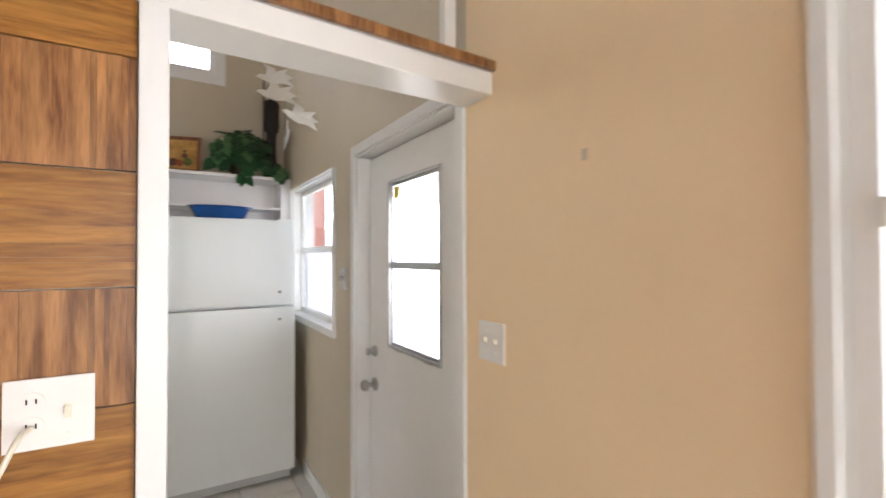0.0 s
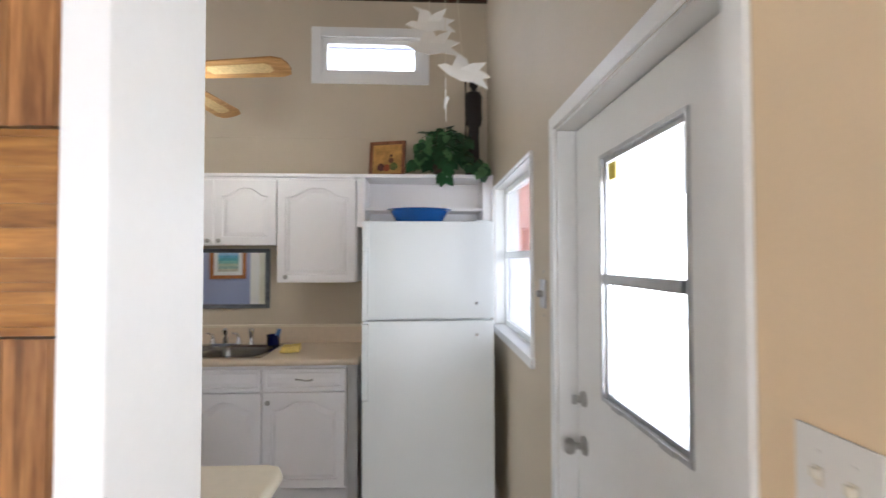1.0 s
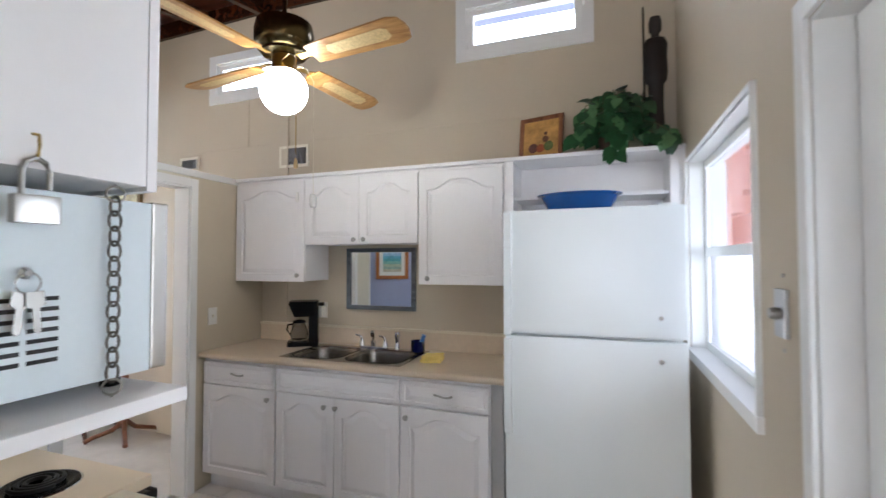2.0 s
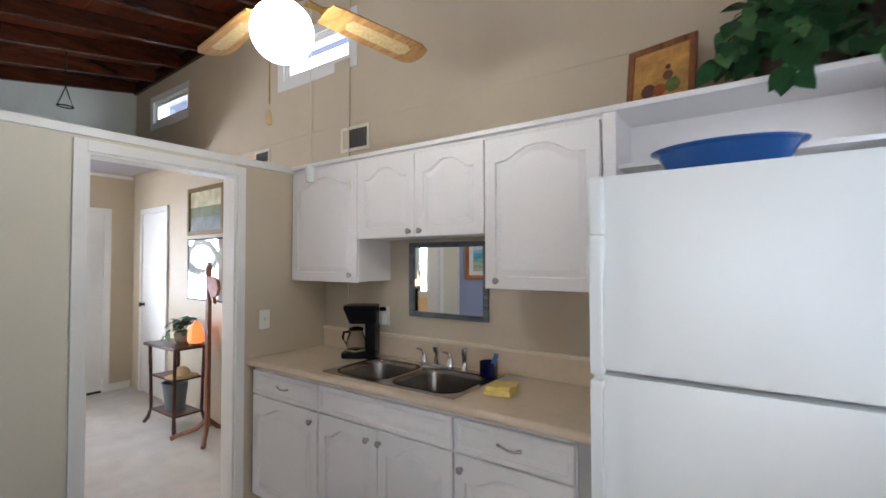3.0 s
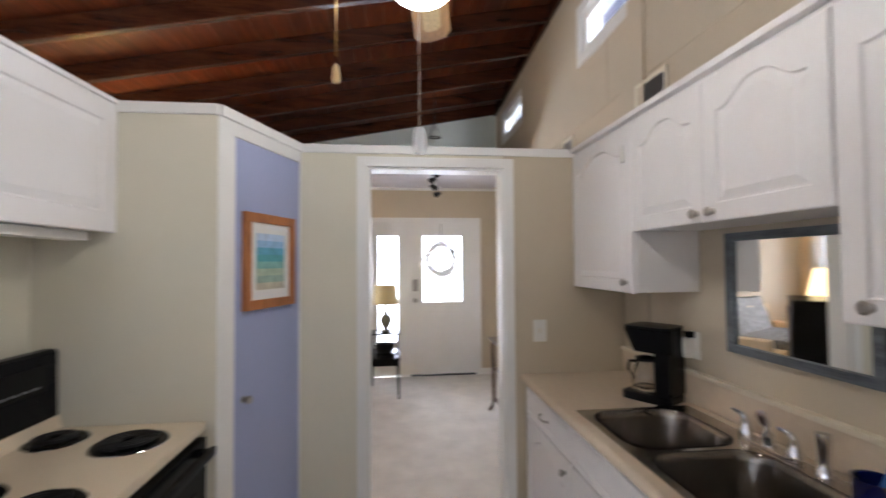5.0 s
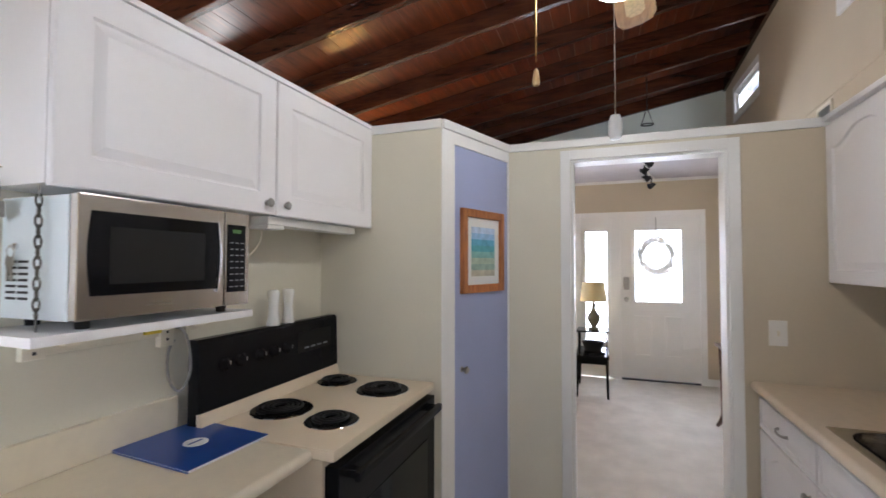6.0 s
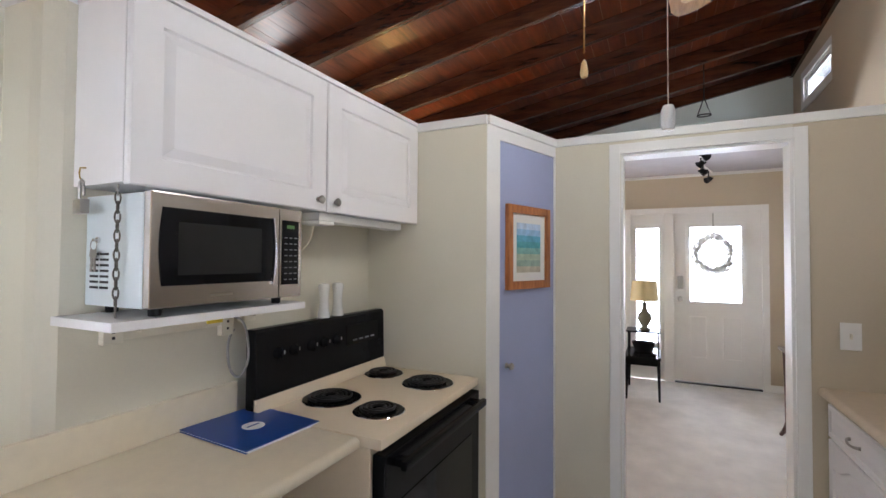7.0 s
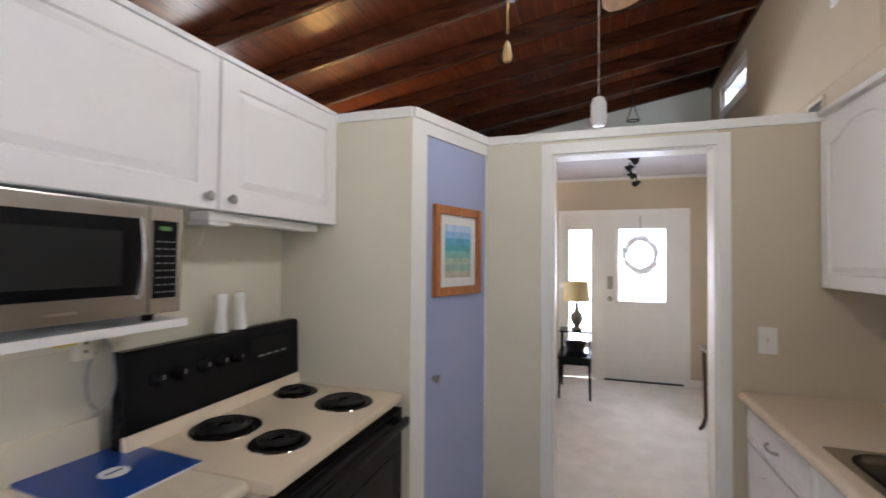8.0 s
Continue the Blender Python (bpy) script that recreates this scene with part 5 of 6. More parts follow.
# ---- ceiling fan ----
FX, FY = -0.38, 2.845
fan = thing("ceiling_fan", "antique brass ceiling fan with oak and cane blades", "ceiling fan", (FX, FY, 0))
part("downrod", tube([(0, 0, 2.60), (0, 0, roof(FY) - 0.002)], 0.011, 12), BRONZE, fan, smooth=True)
part("canopy", lathe([(0.02, roof(FY) - 0.09), (0.06, roof(FY) - 0.06), (0.075, roof(FY) - 0.01), (0.075, roof(FY) + 0.0)], 28), BRONZE, fan, smooth=True)
part("motor_housing", lathe([(0.03, 2.62), (0.09, 2.612), (0.125, 2.595), (0.132, 2.56), (0.132, 2.50), (0.120, 2.478), (0.10, 2.468), (0.10, 2.455), (0.055, 2.45), (0.03, 2.448)], 40), BRONZE, fan, smooth=True)
part("switch_housing", lathe([(0.05, 2.448), (0.055, 2.43), (0.052, 2.39), (0.06, 2.378), (0.045, 2.366), (0.03, 2.364)], 32), BRASSY, fan, smooth=True)
part("globe", lathe([(0.045, 2.392), (0.052, 2.384)] + [(0.106 * math.sin(radians(a)), 2.290 + 0.106 * math.cos(radians(a))) for a in range(30, 180, 10)] + [(0.0, 2.184)], 40), GLOBE, fan, "lit white globe", smooth=True)
for k in range(4):
    a = 82 + 90 * k
    turn = pose(0, 0, 2.425, 0, 0, a) @ pose(0, 0, 0, -12, 0, 0)
    o = [(0.17, -0.055), (0.24, -0.062), (0.61, -0.074), (0.655, -0.058), (0.67, -0.02), (0.67, 0.02), (0.655, 0.058), (0.61, 0.074), (0.24, 0.062), (0.17, 0.055)]
    bl = part("blade", moved(slab(o, -0.004, 0.004, bevel=0.001), turn), OAK, fan, "honey oak blade")
    o = [(0.28, -0.03), (0.56, -0.035), (0.585, -0.02), (0.585, 0.02), (0.56, 0.035), (0.28, 0.03), (0.262, 0.0)]
    part("cane_insert", moved(slab(o, -0.0052, -0.0041), turn), CANE, bl, "woven cane insert")
    ir = slab([(0.09, -0.018), (0.15, -0.012), (0.19, -0.04), (0.25, -0.03), (0.25, 0.03), (0.19, 0.04), (0.15, 0.012), (0.09, 0.018)], 0.0045, 0.010, bevel=0.001)
    part("blade_iron", moved(ir, turn), BRASSY, bl, "brass blade iron")
pc1 = part("pull_chain", tube([(0.05, 0.0, 2.40), (0.13, -0.01, 2.37), (0.175, -0.017, 2.30), (0.175, -0.017, 1.80)], 0.0011, 6), ROPE, fan, "white pull cord", smooth=True)
part("pull_weight", lathe([(0.0, 1.742), (0.012, 1.744), (0.0155, 1.755), (0.0155, 1.787), (0.011, 1.799), (0.0, 1.802)], 16, (0.175, -0.017, 0)), CERAMIC, pc1, "white ceramic pull", smooth=True)
PALE_WOOD = wood("pale_maple", (0.55, 0.36, 0.14), (0.74, 0.54, 0.26), 0.4, "z", 10.0)
pc2 = part("pull_chain", tube([(0.03, -0.05, 2.41), (0.14, -0.14, 2.38), (0.22, -0.195, 2.33), (0.22, -0.195, 1.935)], 0.0018, 6), BRASSY, fan, "brass pull chain", smooth=True)
part("pull_weight", lathe([(0.0, 1.875), (0.0075, 1.878), (0.0095, 1.888), (0.006, 1.913), (0.0, 1.922)], 14, (0.22, -0.195, 0)), PALE_WOOD, pc2, "small wooden pull", smooth=True)

# ---- things on the cabinet ledge ----
pt = thing("small_painting", "small still-life painting in a brown frame", "picture", (0.650, 3.865, LEDGE + 0.001), -14)
tilt = pose(0, 0, 0, -8, 0, 0)
part("frame", moved(frame_bm("y", -0.014, 0.004, -0.135, 0.135, 0.0, 0.27, 0.025), tilt), RED_WOOD, pt)
part("canvas", moved(boxed(-0.112, -0.006, 0.023, 0.112, -0.001, 0.247), tilt), mat("ochre_canvas", (0.48, 0.26, 0.07), 0.6, scale=14, vary=0.45), pt, "ochre canvas")
for cx, cz, r, c in ((-0.045, 0.075, 0.030, (0.10, 0.03, 0.02)), (0.0, 0.07, 0.026, (0.30, 0.07, 0.02)), (0.05, 0.08, 0.03, (0.10, 0.13, 0.03)), (0.03, 0.125, 0.02, (0.13, 0.05, 0.02)), (0.03, 0.16, 0.011, (0.10, 0.04, 0.02))):
    part("painted_fruit", moved(lathe([(r, -0.0082), (r * 0.96, -0.0066)], 18, (cx, 0, cz), "y"), tilt), mat("painted_fruit", c, 0.6, scale=30, vary=0.4), pt)

bm = lathe([(0.066, 0.0), (0.068, 0.035), (0.052, 0.045), (0.046, 0.14), (0.040, 0.26), (0.043, 0.36), (0.058, 0.375), (0.066, 0.42), (0.062, 0.50), (0.066, 0.575), (0.050, 0.603), (0.022, 0.612), (0.021, 0.63), (0.034, 0.645), (0.036, 0.69), (0.027, 0.722), (0.0, 0.73)], 20)
for v in bm.verts:
    v.co.y *= 0.62
tube([(-0.066, -0.02, 0.03), (-0.064, -0.02, 0.42), (-0.066, -0.02, 0.775)], 0.006, 8, bm=bm)
sl = tagged(part("wooden_statue", bm, EBONY, smooth=True), "tall dark carved wooden figure on the ledge", "statue")
sl.matrix_world = pose(1.285, 3.90, LEDGE + 0.001) @ Matrix.Diagonal((0.95, 0.95, 1.06, 1.0))


def leaf_bm(bm, base, way, up, size):
    """One heart-shaped leaf with a folded midrib."""
    way, up = way.normalized(), up.normalized()
    side = way.cross(up).normalized()
    up = side.cross(way)
    outline = [(0.0, 0.0), (0.12, 0.30), (0.38, 0.42), (0.70, 0.26), (1.0, 0.0)]
    mid = [bm.verts.new(base + way * (u * size) - up * (0.22 * u * u * size)) for u, _ in outline]
    for sgn in (1, -1):
        edge = [mid[0]] + [bm.verts.new(base + way * (u * size) + side * (sgn * w * size) + up * ((0.10 * w - 0.22 * u * u) * size)) for u, w in outline[1:-1]] + [mid[-1]]
        for k in range(4):
            f = [mid[k], mid[k + 1], edge[k + 1], edge[k]]
            f = list(dict.fromkeys(f))
            bm.faces.new(f if sgn > 0 else f[::-1])


def foliage(parent, vines, size, rng, pale=0.35):
    """Leaves along each vine, dark and pale in two meshes, and the stems."""
    dark, light, stems = bmesh.new(), bmesh.new(), bmesh.new()
    for pts, count in vines:
        pts = [Vector(p) for p in pts]
        tube(pts, 0.0022, 5, bm=stems)
        for k in range(count):
            t = (k + rng.random()) / count * (len(pts) - 1)
            i = min(int(t), len(pts) - 2)
            p = pts[i].lerp(pts[i + 1], t - i)
            a = rng.uniform(0, 2 * math.pi)
            way = Vector((math.cos(a), math.sin(a) - 0.35, rng.uniform(-0.7, 0.45)))
            up = Vector((rng.uniform(-0.4, 0.4), rng.uniform(-0.8, 0.0), 1))
            if (pts[i + 1] - pts[i]).normalized().z < -0.5:
                way = Vector((0.7 * math.cos(a), 0.3 * math.sin(a) - 0.35, -0.75))
                up = Vector((rng.uniform(-0.3, 0.3), -1, 0.5))
            leaf_bm(light if rng.random() < pale else dark, p + way * 0.015, way, up, size * rng.uniform(0.7, 1.25))
    part("stems", stems, STEM, parent)
    part("leaves", dark, LEAF, parent, "dark green leaves", smooth=True)
    part("pale_leaves", light, LEAF_PALE, parent, "pale green leaves", smooth=True)


rng = random.Random(5)
iv = thing("ivy_plant", "trailing green ivy in a dark pot on the ledge", "plant", (1.05, 3.87, LEDGE + 0.001))
part("pot", lathe([(0.06, 0.0), (0.085, 0.10), (0.092, 0.115), (0.08, 0.112), (0.0, 0.09)], 28), TERRACOTTA, iv, "dark brown pot", smooth=True)
vines = []
for k in range(30):
    a = 2 * math.pi * k / 15 + rng.uniform(-0.2, 0.2)
    r = rng.uniform(0.05, 0.20)
    h = rng.uniform(0.23, 0.375)
    vines.append(([(0, 0, 0.10), (0.4 * r * math.cos(a), 0.25 * r * math.sin(a), h), (r * math.cos(a), 0.42 * r * math.sin(a) - 0.03, h - 0.04), (1.12 * r * math.cos(a), 0.48 * r * math.sin(a) - 0.05, h - 0.15)], 10))
vines.append(([(0.0, -0.03, 0.20), (0.03, -0.12, 0.19), (0.035, -0.165, 0.10), (0.025, -0.182, 0.02), (0.0, -0.185, -0.035)], 19))
vines.append(([(0.0, -0.03, 0.20), (0.0, -0.11, 0.21), (0.01, -0.16, 0.13), (0.02, -0.178, 0.04)], 12))
vines.append(([(0.0, -0.02, 0.16), (0.13, -0.06, 0.17), (0.22, -0.10, 0.13), (0.275, -0.15, 0.07), (0.285, -0.18, 0.0)], 19))
vines.append(([(0.0, 0.0, 0.14), (0.12, -0.05, 0.14), (0.21, -0.12, 0.07), (0.25, -0.15, 0.03)], 10))
vines.append(([(0.0, 0.0, 0.16), (-0.1, -0.06, 0.22), (-0.16, -0.08, 0.17), (-0.19, -0.1, 0.09)], 10))
foliage(iv, vines, 0.080, rng, 0.30)

# ---- bird mobile ----
mb = thing("bird_mobile", "hanging mobile of white tin birds", "mobile", (0.962, 1.82, 0.008))
BIRD_OUT = [(-0.075, 0.004), (-0.055, 0.016), (-0.035, 0.014), (-0.028, 0.045), (-0.045, 0.062), (0.005, 0.048), (0.020, 0.022), (0.05, 0.030), (0.085, 0.022), (0.060, 0.008), (0.085, -0.016), (0.035, -0.010), (0.0, -0.018), (-0.04, -0.012), (-0.06, -0.002)]
for bx, bz, rz, s, ry in ((-0.04, 2.135, 8, 0.85, -4), (-0.035, 2.075, -12, 0.9, 8), (0.05, 2.005, 14, 0.95, 12), (0.005, 1.925, 86, 0.85, 10)):
    o = [(u * s, v * s) for u, v in BIRD_OUT]
    b = part("bird", moved(slab(o, -0.0015, 0.0015, "y"), pose(bx, 0.01, bz, 0, ry, rz)), BIRD, mb)
    part("wing", moved(slab([(u * s, v * s) for u, v in [(-0.03, 0.0), (0.0, -0.012), (0.03, 0.0), (0.06, 0.055), (0.02, 0.04)]], 0.002, 0.004, "y"), pose(bx, 0.01, bz, 14, ry, rz)), BIRD, b)
for dx, z in ((-0.04, 2.18), (0.005, 1.96), (0.05, 2.05)):
    part("thread", tube([(dx, 0.01, z), (dx * 0.3, 0.01, 2.5), (0.0, 0.01, roof(1.83) - 0.008)], 0.0008, 5), ROPE, mb)

# ---- living room ----
sk = lambda x: 0.15 * (-1.6 - x) / 3.58
lp = thing("landscape_painting", "landscape painting in a dark gilt frame", "picture", (-3.32, YN + sk(-3.32) - 0.002, 1.745), -2.4)
part("frame", frame_bm("y", -0.028, -0.001, -0.36, 0.36, 0.0, 0.46, 0.04), mat("dark_gilt", (0.16, 0.10, 0.035), 0.4, 0.4, scale=30, vary=0.4), lp)
for z0, z1, c in ((0.039, 0.17, (0.18, 0.20, 0.20)), (0.17, 0.27, (0.14, 0.16, 0.09)), (0.27, 0.421, (0.45, 0.42, 0.26))):
    part("canvas", boxed(-0.321, -0.012, z0, 0.321, -0.006, z1), mat("painted_landscape", c, 0.55, scale=9, vary=0.5), lp)
m2 = thing("wall_mirror", "large unframed wall mirror in the living room", "mirror", (-3.22, YN + sk(-3.22) - 0.002, 1.13), -2.4)
part("glass", boxed(-0.46, -0.010, 0.0, 0.46, -0.004, 0.565, bevel=0.001), MIRROR, m2)
part("edge", frame_bm("y", -0.014, -0.0005, -0.475, 0.475, -0.015, 0.58, 0.014), BLACK_MATT, m2)

# plant stand table
tb = thing("plant_table", "dark mahogany three-tier plant table", "table", (-3.40, 3.88, 0))
part("tabletop", boxed(-0.30, -0.16, 0.72, 0.30, 0.16, 0.745, bevel=0.006), MAHOGANY, tb)
for z in (0.44, 0.13):
    part("tier", boxed(-0.22, -0.12, z, 0.22, 0.12, z + 0.016, bevel=0.003), MAHOGANY, tb)
for sx in (-1, 1):
    for sy in (-1, 1):
        pts = [(sx * 0.24, sy * 0.125, 0.72), (sx * 0.23, sy * 0.12, 0.45), (sx * 0.22, sy * 0.118, 0.15), (sx * 0.25, sy * 0.13, 0.06), (sx * 0.29, sy * 0.145, 0.015)]
        part("leg", tube(pts, [0.016, 0.014, 0.014, 0.018, 0.016], 8), MAHOGANY, tb, smooth=True)
pp = thing("potted_plant", "small leafy houseplant in a dark pot", "plant", (-3.39, 3.935, 0.7455))
part("pot", lathe([(0.055, 0.0), (0.075, 0.02), (0.08, 0.09), (0.07, 0.10), (0.0, 0.09)], 24), STONEWARE, pp, smooth=True)
vines = []
for k in range(9):
    a = 2 * math.pi * k / 9
    vines.append(([(0, 0, 0.09), (0.06 * math.cos(a), 0.05 * math.sin(a), 0.19), (0.14 * math.cos(a), 0.10 * math.sin(a), 0.19 + 0.05 * rng.random())], 6))
vines.append(([(-0.03, -0.04, 0.1), (-0.12, -0.09, 0.10), (-0.17, -0.1, 0.03)], 6))
foliage(pp, vines, 0.075, rng, 0.42)
sl2 = thing("salt_lamp", "glowing orange salt crystal lamp", "lamp", (-3.16, 3.93, 0.7455))
bm = lathe([(0.05, 0.016), (0.068, 0.05), (0.066, 0.10), (0.05, 0.16), (0.026, 0.20), (0.0, 0.215)], 14)
for v in bm.verts:
    v.co += 0.010 * noise.noise_vector(v.co * 18)
part("crystal", bm, SALT, sl2, "glowing orange crystal")
part("base", lathe([(0.055, 0.0), (0.058, 0.008), (0.05, 0.018), (0.0, 0.018)], 24), RED_WOOD, sl2)
bk = thing("sun_hat", "straw hat and grey bucket under the table", "hat", (-3.30, 3.88, 0.4565))
part("brim", lathe([(0.13, 0.0), (0.135, 0.004), (0.07, 0.018), (0.06, 0.06), (0.03, 0.085), (0.0, 0.088)], 28), CANE, bk, smooth=True)
bu = tagged(part("bucket", lathe([(0.08, 0.0), (0.105, 0.24), (0.112, 0.245), (0.10, 0.24), (0.076, 0.01), (0.0, 0.008)], 28), mat("grey_blue_tin", (0.16, 0.19, 0.22), 0.4, 0.3), smooth=True), "grey tin bucket on the lower tier", "bucket")
bu.matrix_world = pose(-3.42, 3.88, 0.1465)
# slim wooden stand with a hanging carved fish
ss = thing("wooden_stand", "slim red-brown wooden display stand", "stand", (-2.87, 3.89, 0))
part("post", boxed(-0.022, -0.016, 0.09, 0.022, 0.016, 1.46, bevel=0.004), RED_WOOD, ss)
part("finial", lathe([(0.016, 1.461), (0.02, 1.475), (0.0, 1.49)], 12), RED_WOOD, ss)
for a in (-33, 57, 147, 232):
    pts = [(0, 0, 0.16), (0.08 * math.cos(radians(a)), 0.08 * math.sin(radians(a)), 0.085), (0.22 * math.cos(radians(a)), 0.22 * math.sin(radians(a)), 0.045), (0.27 * math.cos(radians(a)), 0.27 * math.sin(radians(a)), 0.02)]
    part("foot", tube(pts, [0.02, 0.02, 0.017, 0.02], 8), RED_WOOD, ss, smooth=True)
part("peg", tube([(-0.17, 0, 1.345), (-0.023, 0, 1.345)], 0.006, 8), EBONY, ss)
o = [(0.03, 1.43), (0.06, 1.36), (0.14, 1.365), (0.21, 1.33), (0.23, 1.27), (0.20, 1.21), (0.15, 1.19), (0.17, 1.14), (0.13, 1.15), (0.10, 1.21), (0.05, 1.30)]
part("carved_fish", slab(o, -0.045, -0.018, "y", bevel=0.006), mat("burnt_orange_carving", (0.36, 0.10, 0.03), 0.4, scale=20, vary=0.4), ss, "burnt-orange carved ornament")

# wreath on the front door
wr = thing("door_wreath", "grey twig wreath hanging on the front door glass", "wreath", (XL + 0.062, 3.40, 1.545))
bm = bmesh.new()
for k in range(700):
    a0, r0 = rng.uniform(0, 6.28), rng.gauss(0.182, 0.021)
    x0 = rng.uniform(-0.025, 0.02)
    da, dr, dx = rng.uniform(0.12, 0.5), rng.uniform(-0.035, 0.035), rng.uniform(-0.02, 0.02)
    pts = []
    for i in range(4):
        a, r = a0 + da * i / 3, r0 + dr * i / 3 + rng.uniform(-0.004, 0.004)
        pts.append((x0 + dx * i / 3, r * math.cos(a) * 0.97, r * math.sin(a) * 1.06))
    tube(pts, [0.0048, 0.0048, 0.0042, 0.0025], 4, bm=bm)
part("twig_ring", bm, WREATH, wr, "woven grey twigs")
part("hanger", boxed(-0.003, -0.006, 0.17, 0.0, 0.006, 0.47), NICKEL, wr, "thin metal hanger")

# two-tier end table with lamp
et = thing("end_table", "black two-tier step end table", "table", (-4.50, 2.668, 0))
part("tabletop", boxed(-0.31, -0.175, 0.425, 0.31, 0.175, 0.45, bevel=0.004), BLACK, et)
part("apron", boxed(-0.28, -0.15, 0.36, 0.28, 0.15, 0.424), BLACK, et)
part("upper_tier", boxed(-0.31, -0.175, 0.66, 0.02, 0.175, 0.678, bevel=0.003), BLACK, et)
for sx in (-0.27, 0.27):
    for sy in (-0.15, 0.15):
        part("leg", tube([(sx, sy, 0.424), (sx * 1.04, sy * 1.06, 0.0)], [0.018, 0.011], 8), BLACK, et, smooth=True)
for sx in (-0.28, 0.0):
    for sy in (-0.15, 0.15):
        part("upright", tube([(sx, sy, 0.45), (sx, sy, 0.66)], 0.009, 8), BLACK, et)
tl = thing("table_lamp", "ceramic gourd table lamp with a cream drum shade", "lamp", (-4.62, 2.68, 0.679))
part("base", lathe([(0.055, 0.0), (0.058, 0.02), (0.03, 0.035), (0.05, 0.07), (0.075, 0.12), (0.07, 0.17), (0.035, 0.21), (0.022, 0.25), (0.025, 0.30), (0.012, 0.31), (0.012, 0.36)], 28), STONEWARE, tl, "grey-green ceramic base", smooth=True)
part("shade", lathe([(0.15, 0.33), (0.128, 0.55), (0.124, 0.55), (0.146, 0.333)], 36), SHADE_DIM, tl, "cream fabric shade", smooth=True)
bx = tagged(part("remote_control", boxed(-0.03, -0.11, 0.0, 0.03, 0.11, 0.02, bevel=0.006), BLACK), "black remote control on the end table", "remote")
bx.matrix_world = pose(-4.30, 2.70, 0.4505, 0, 0, 40)
bsk = tagged(part("basket", lathe([(0.09, 0.0), (0.12, 0.09), (0.125, 0.10), (0.11, 0.095), (0.08, 0.01), (0.0, 0.01)], 20), BLACK_MATT), "low dark basket on the end table", "basket")
bsk.matrix_world = pose(-4.56, 2.67, 0.4505)

# track light under the lowered ceiling
tk = thing("track_light", "white track with four small black lamp heads", "track light", (-4.30, 3.24, 2.499))
SPOTS = [(0.54, -0.03, -0.085), (0.15, -0.035, -0.085), (-0.29, 0.02, -0.085), (-0.62, 0.10, -0.12)]
part("track", tube(eased([(0.75, 0.02, -0.012)] + [(x, y, -0.012) for x, y, z in SPOTS] + [(-0.80, 0.15, -0.012)]), 0.011, 8), WHITE, tk, smooth=True)
for k, (x, y, z) in enumerate(SPOTS):
    hd = part("head", moved(lathe([(0.016, 0.036), (0.026, 0.030), (0.034, -0.034), (0.029, -0.032), (0.0, -0.012)], 18), pose(x, y, z, 40 * (-1) ** k, 50 - 35 * k, 0)), BLACK_MATT, tk, smooth=True)
    part("stem", tube([(x, y, -0.02), (x, y, z + 0.01)], 0.007, 8), BLACK_MATT, hd)
    part("knuckle", lathe([(0.0, -0.05), (0.011, -0.045), (0.011, 0.045), (0.0, 0.05)], 10, (x, y, z + 0.012), "y"), BLACK_MATT, hd, smooth=True)

# planter hook hanging from the rafters
hk = thing("planter_hook", "black wire plant hanger below the rafters", "hook", (-4.15, 3.236, 0.051))
ztop = roof(3.236) - 0.052
part("chain", tube([(0, 0, ztop), (0, 0, 3.03)], 0.006, 6), BLACK_MATT, hk)
for sy in (-1, 1):
    part("hanger_wire", tube([(0, 0, 3.03), (0, 0.03 * sy, 2.93), (0, 0.058 * sy, 2.848)], 0.005, 6), BLACK_MATT, hk)
part("wire_ring", tube([(0.045 * math.cos(a), 0.060 * math.sin(a), 2.845) for a in [2 * math.pi * i / 20 for i in range(20)]], 0.006, 6, closed=True), BLACK_MATT, hk)

# what the kitchen mirror shows of the living room
tv = thing("television", "black television cabinet seen from behind", "television", (-3.25, 1.15, 0), 42)
part("cabinet", boxed(-0.42, -0.16, 0.0, 0.42, 0.16, 1.12, bevel=0.01), BLACK, tv)
part("back_panel", boxed(-0.36, 0.161, 0.12, 0.36, 0.17, 1.02, bevel=0.004), BLACK_MATT, tv)
ll = thing("table_lamp", "lit table lamp with a glowing cream shade", "lamp", (-3.82, 0.32, 0.0))
part("stand", boxed(-0.2, -0.2, 0.0, 0.2, 0.2, 0.62, bevel=0.006), MAHOGANY, ll)
part("base", lathe([(0.08, 0.62), (0.085, 0.64), (0.02, 0.66), (0.05, 0.76), (0.055, 0.85), (0.02, 0.95), (0.012, 1.10)], 24), CERAMIC, ll, smooth=True)
part("shade", lathe([(0.20, 1.08), (0.13, 1.40), (0.125, 1.40), (0.195, 1.083)], 36), SHADE, ll, "glowing cream shade", smooth=True)
lamp("table_lamp_bulb", "POINT", pose(-3.82, 0.32, 1.24), 65, (1, 0.62, 0.24), 0.05)
so = thing("sofa", "tan sofa under a dark patterned blanket", "sofa", (-4.55, 0.5, 0), 60)
part("seat", boxed(-0.9, -0.4, 0.12, 0.9, 0.4, 0.45, bevel=0.05), TAN, so, smooth=True)
part("backrest", boxed(-0.9, 0.22, 0.40, 0.9, 0.44, 0.88, bevel=0.06), TAN, so, smooth=True)
for sx in (-0.98, 0.98):
    part("armrest", boxed(sx - 0.1, -0.4, 0.12, sx + 0.1, 0.42, 0.62, bevel=0.05), TAN, so, smooth=True)
part("base", boxed(-0.92, -0.36, 0.0, 0.92, 0.38, 0.119), MAHOGANY, so)
bm = boxed(-0.7, -0.42, 0.46, 0.5, 0.46, 0.56, bevel=0.03)
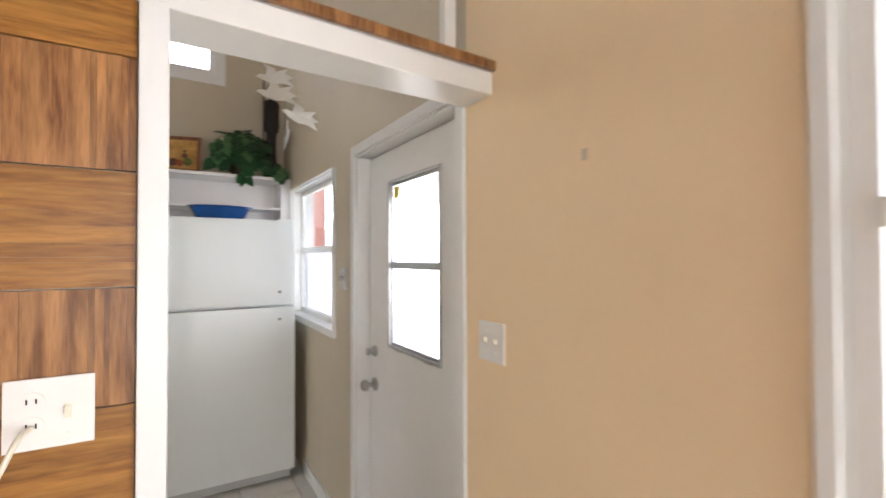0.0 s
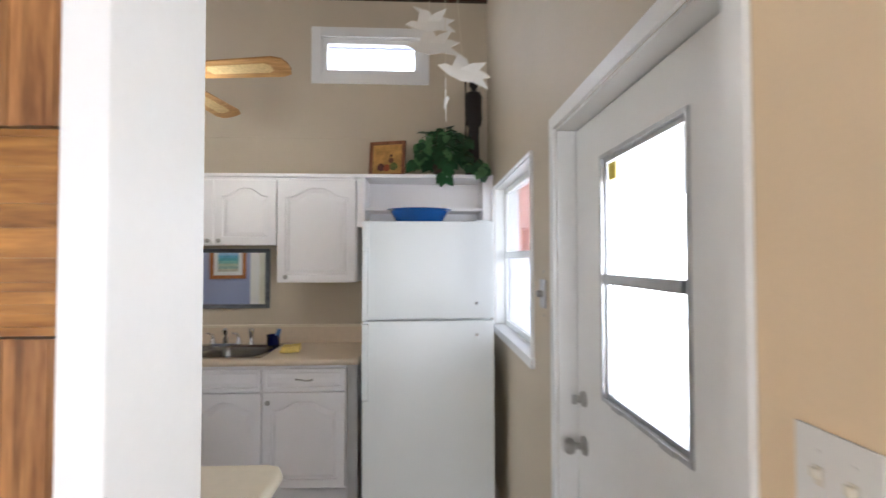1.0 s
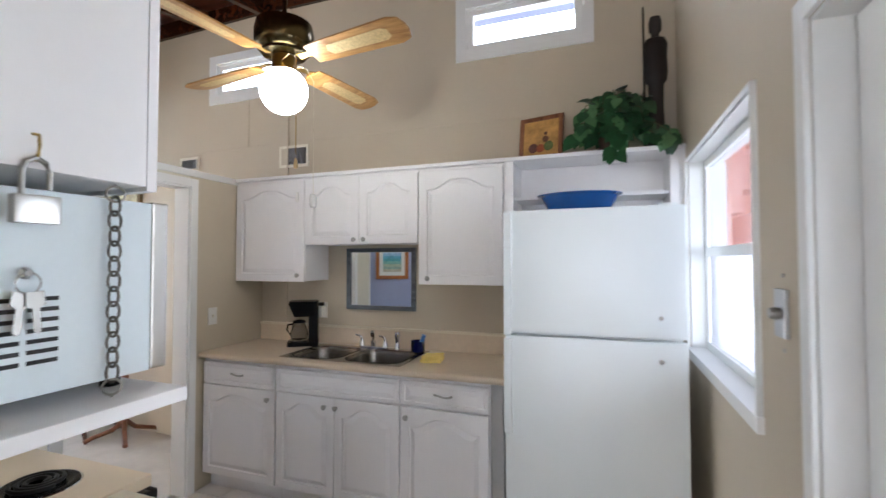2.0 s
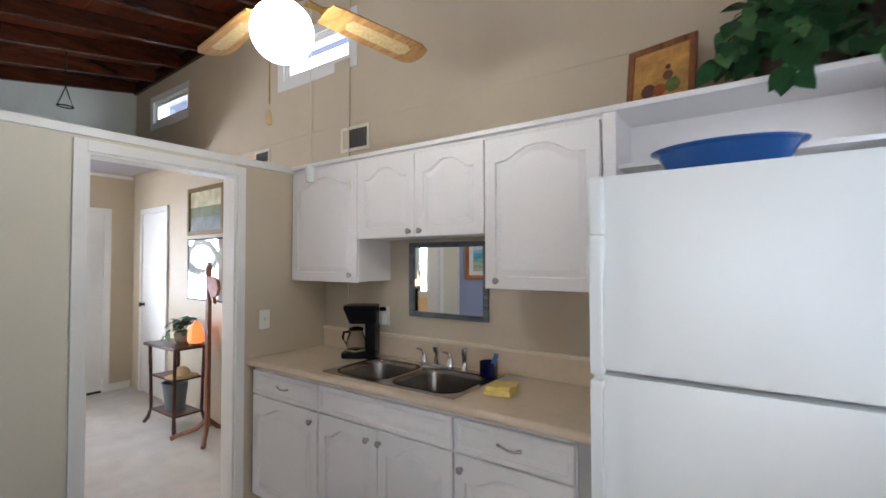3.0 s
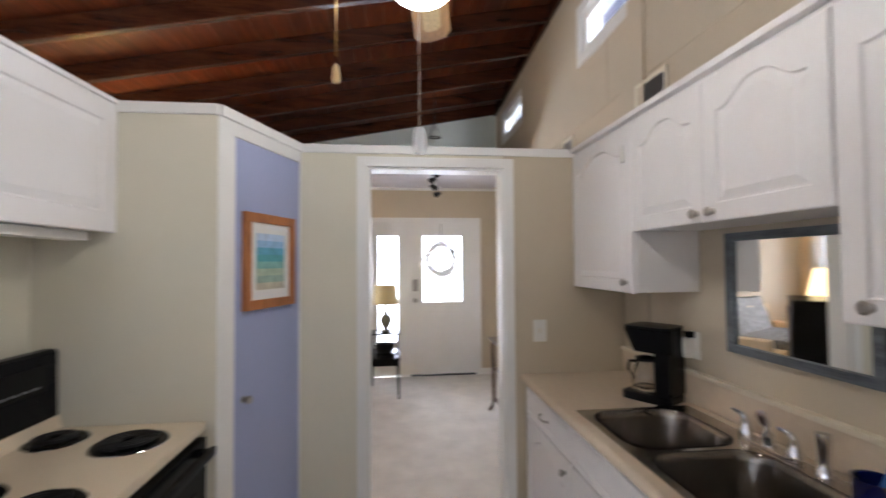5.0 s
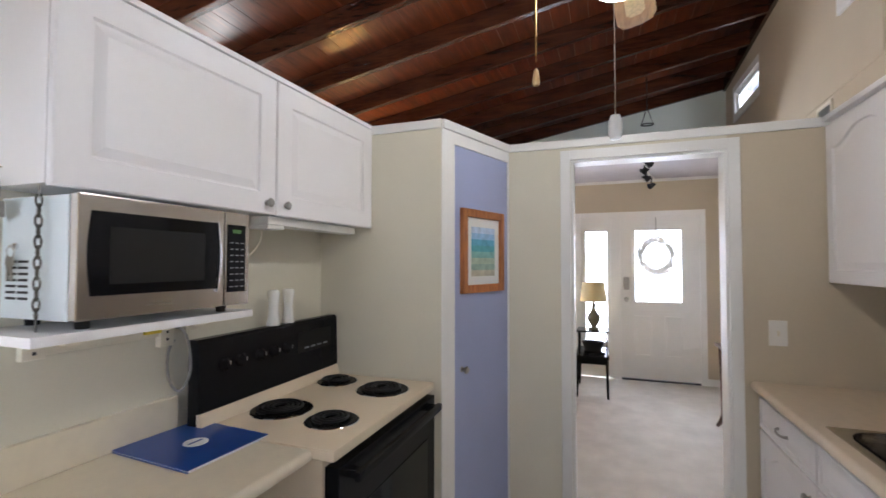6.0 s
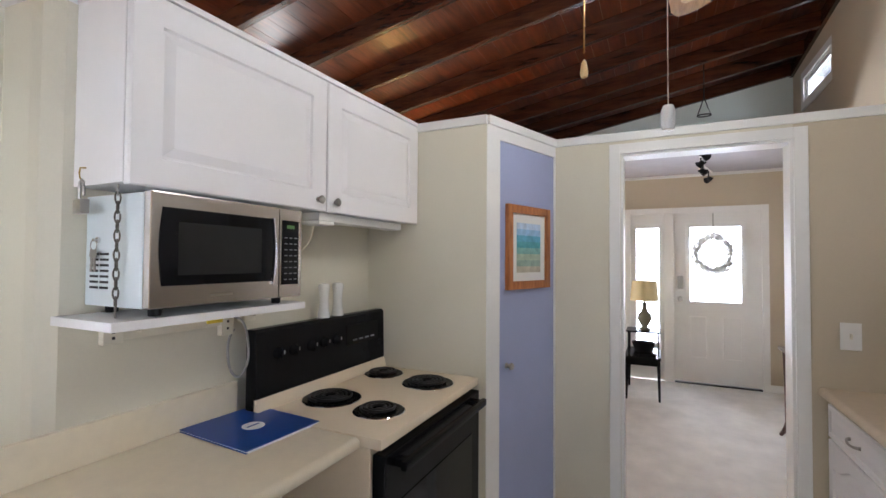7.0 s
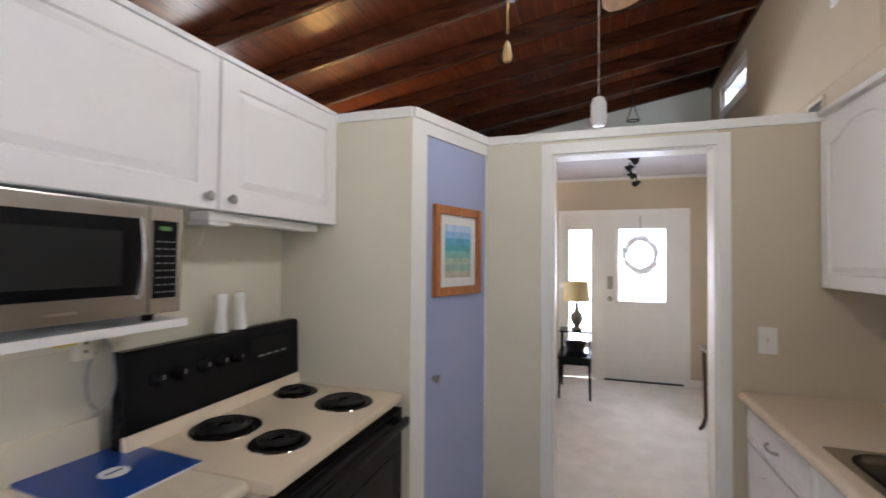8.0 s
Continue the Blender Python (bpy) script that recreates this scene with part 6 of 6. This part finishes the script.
bmesh.ops.subdivide_edges(bm, edges=bm.edges[:], cuts=4, use_grid_fill=True)
for v in bm.verts:
    if v.co.y > 0.1:
        v.co.z += 0.42 * min(1, (v.co.y - 0.1) / 0.15)
    v.co += 0.03 * noise.noise_vector(v.co * 4)
part("blanket", bm, BEDDING, so, "dark patterned blanket", smooth=True)

# ---- pieces of floor and wall, last ----
# wood panelling squares on the partition's room side
panelling = thing("wood_panelling", "checkered wood panelling of alternating grain squares", "panelling", kind="structure")
PITCH, PZ = 0.2085, 1.440


def square_mesh(upright, seed):
    r = random.Random(seed)
    bm = bmesh.new()
    e, x = 0.0015, 0.0015
    while x < PITCH - 0.004:
        w = min(r.choice((0.009, 0.013, 0.018, 0.024, 0.03)), PITCH - 0.0015 - x)
        d = r.uniform(0.0155, 0.019)
        if upright:
            box(bm, x, -d, e, x + w - 0.0002, 0, PITCH - e)
        else:
            d = r.uniform(0.0172, 0.0185)
            box(bm, e, -d, x, PITCH - e, 0, x + w - 0.0002)
        x += w
    me = bpy.data.meshes.new("panel_square")
    bm.to_mesh(me)
    bm.free()
    me.materials.append(PANEL_V if upright else PANEL_H)
    return me


kinds = {True: [square_mesh(True, 11 + k) for k in range(3)], False: [square_mesh(False, 31 + k) for k in range(3)]}
for c in range(7):
    for r in range(-7, 3):
        up = (r + c) % 2 == 1
        o = new("panel_square", kinds[up][(r * 3 + c) % 3])
        o.parent = panelling
        o.location = (0.5505 - PITCH * (c + 1), YP + 0.0195, PZ + PITCH * r)
structure("panelling_top", boxed(-0.9, YP + 0.003, 2.069, 0.551, YP + 0.0195, 2.09), PANEL_H, "wood strip along the top of the panelling", "trim")

# floor tiles of the kitchen
floor = thing("kitchen_floor", "pale square ceramic floor tiles with grey grout", "floor", kind="structure")
T = 0.33
bm = boxed(0.0025, 0.0025, -0.0295, T - 0.0025, T - 0.0025, 0.0, bevel=0.002)
tile_me = bpy.data.meshes.new("tile")
bm.to_mesh(tile_me)
bm.free()
tile_me.materials.append(TILE)
for i in range(10):
    for j in range(9):
        x, y = -1.66 + T * i, 1.115 + T * j
        if x + T > 1.70 or y + T > 4.1:
            continue
        o = new("tile", tile_me)
        o.parent = floor
        o.location = (x, y, 0)
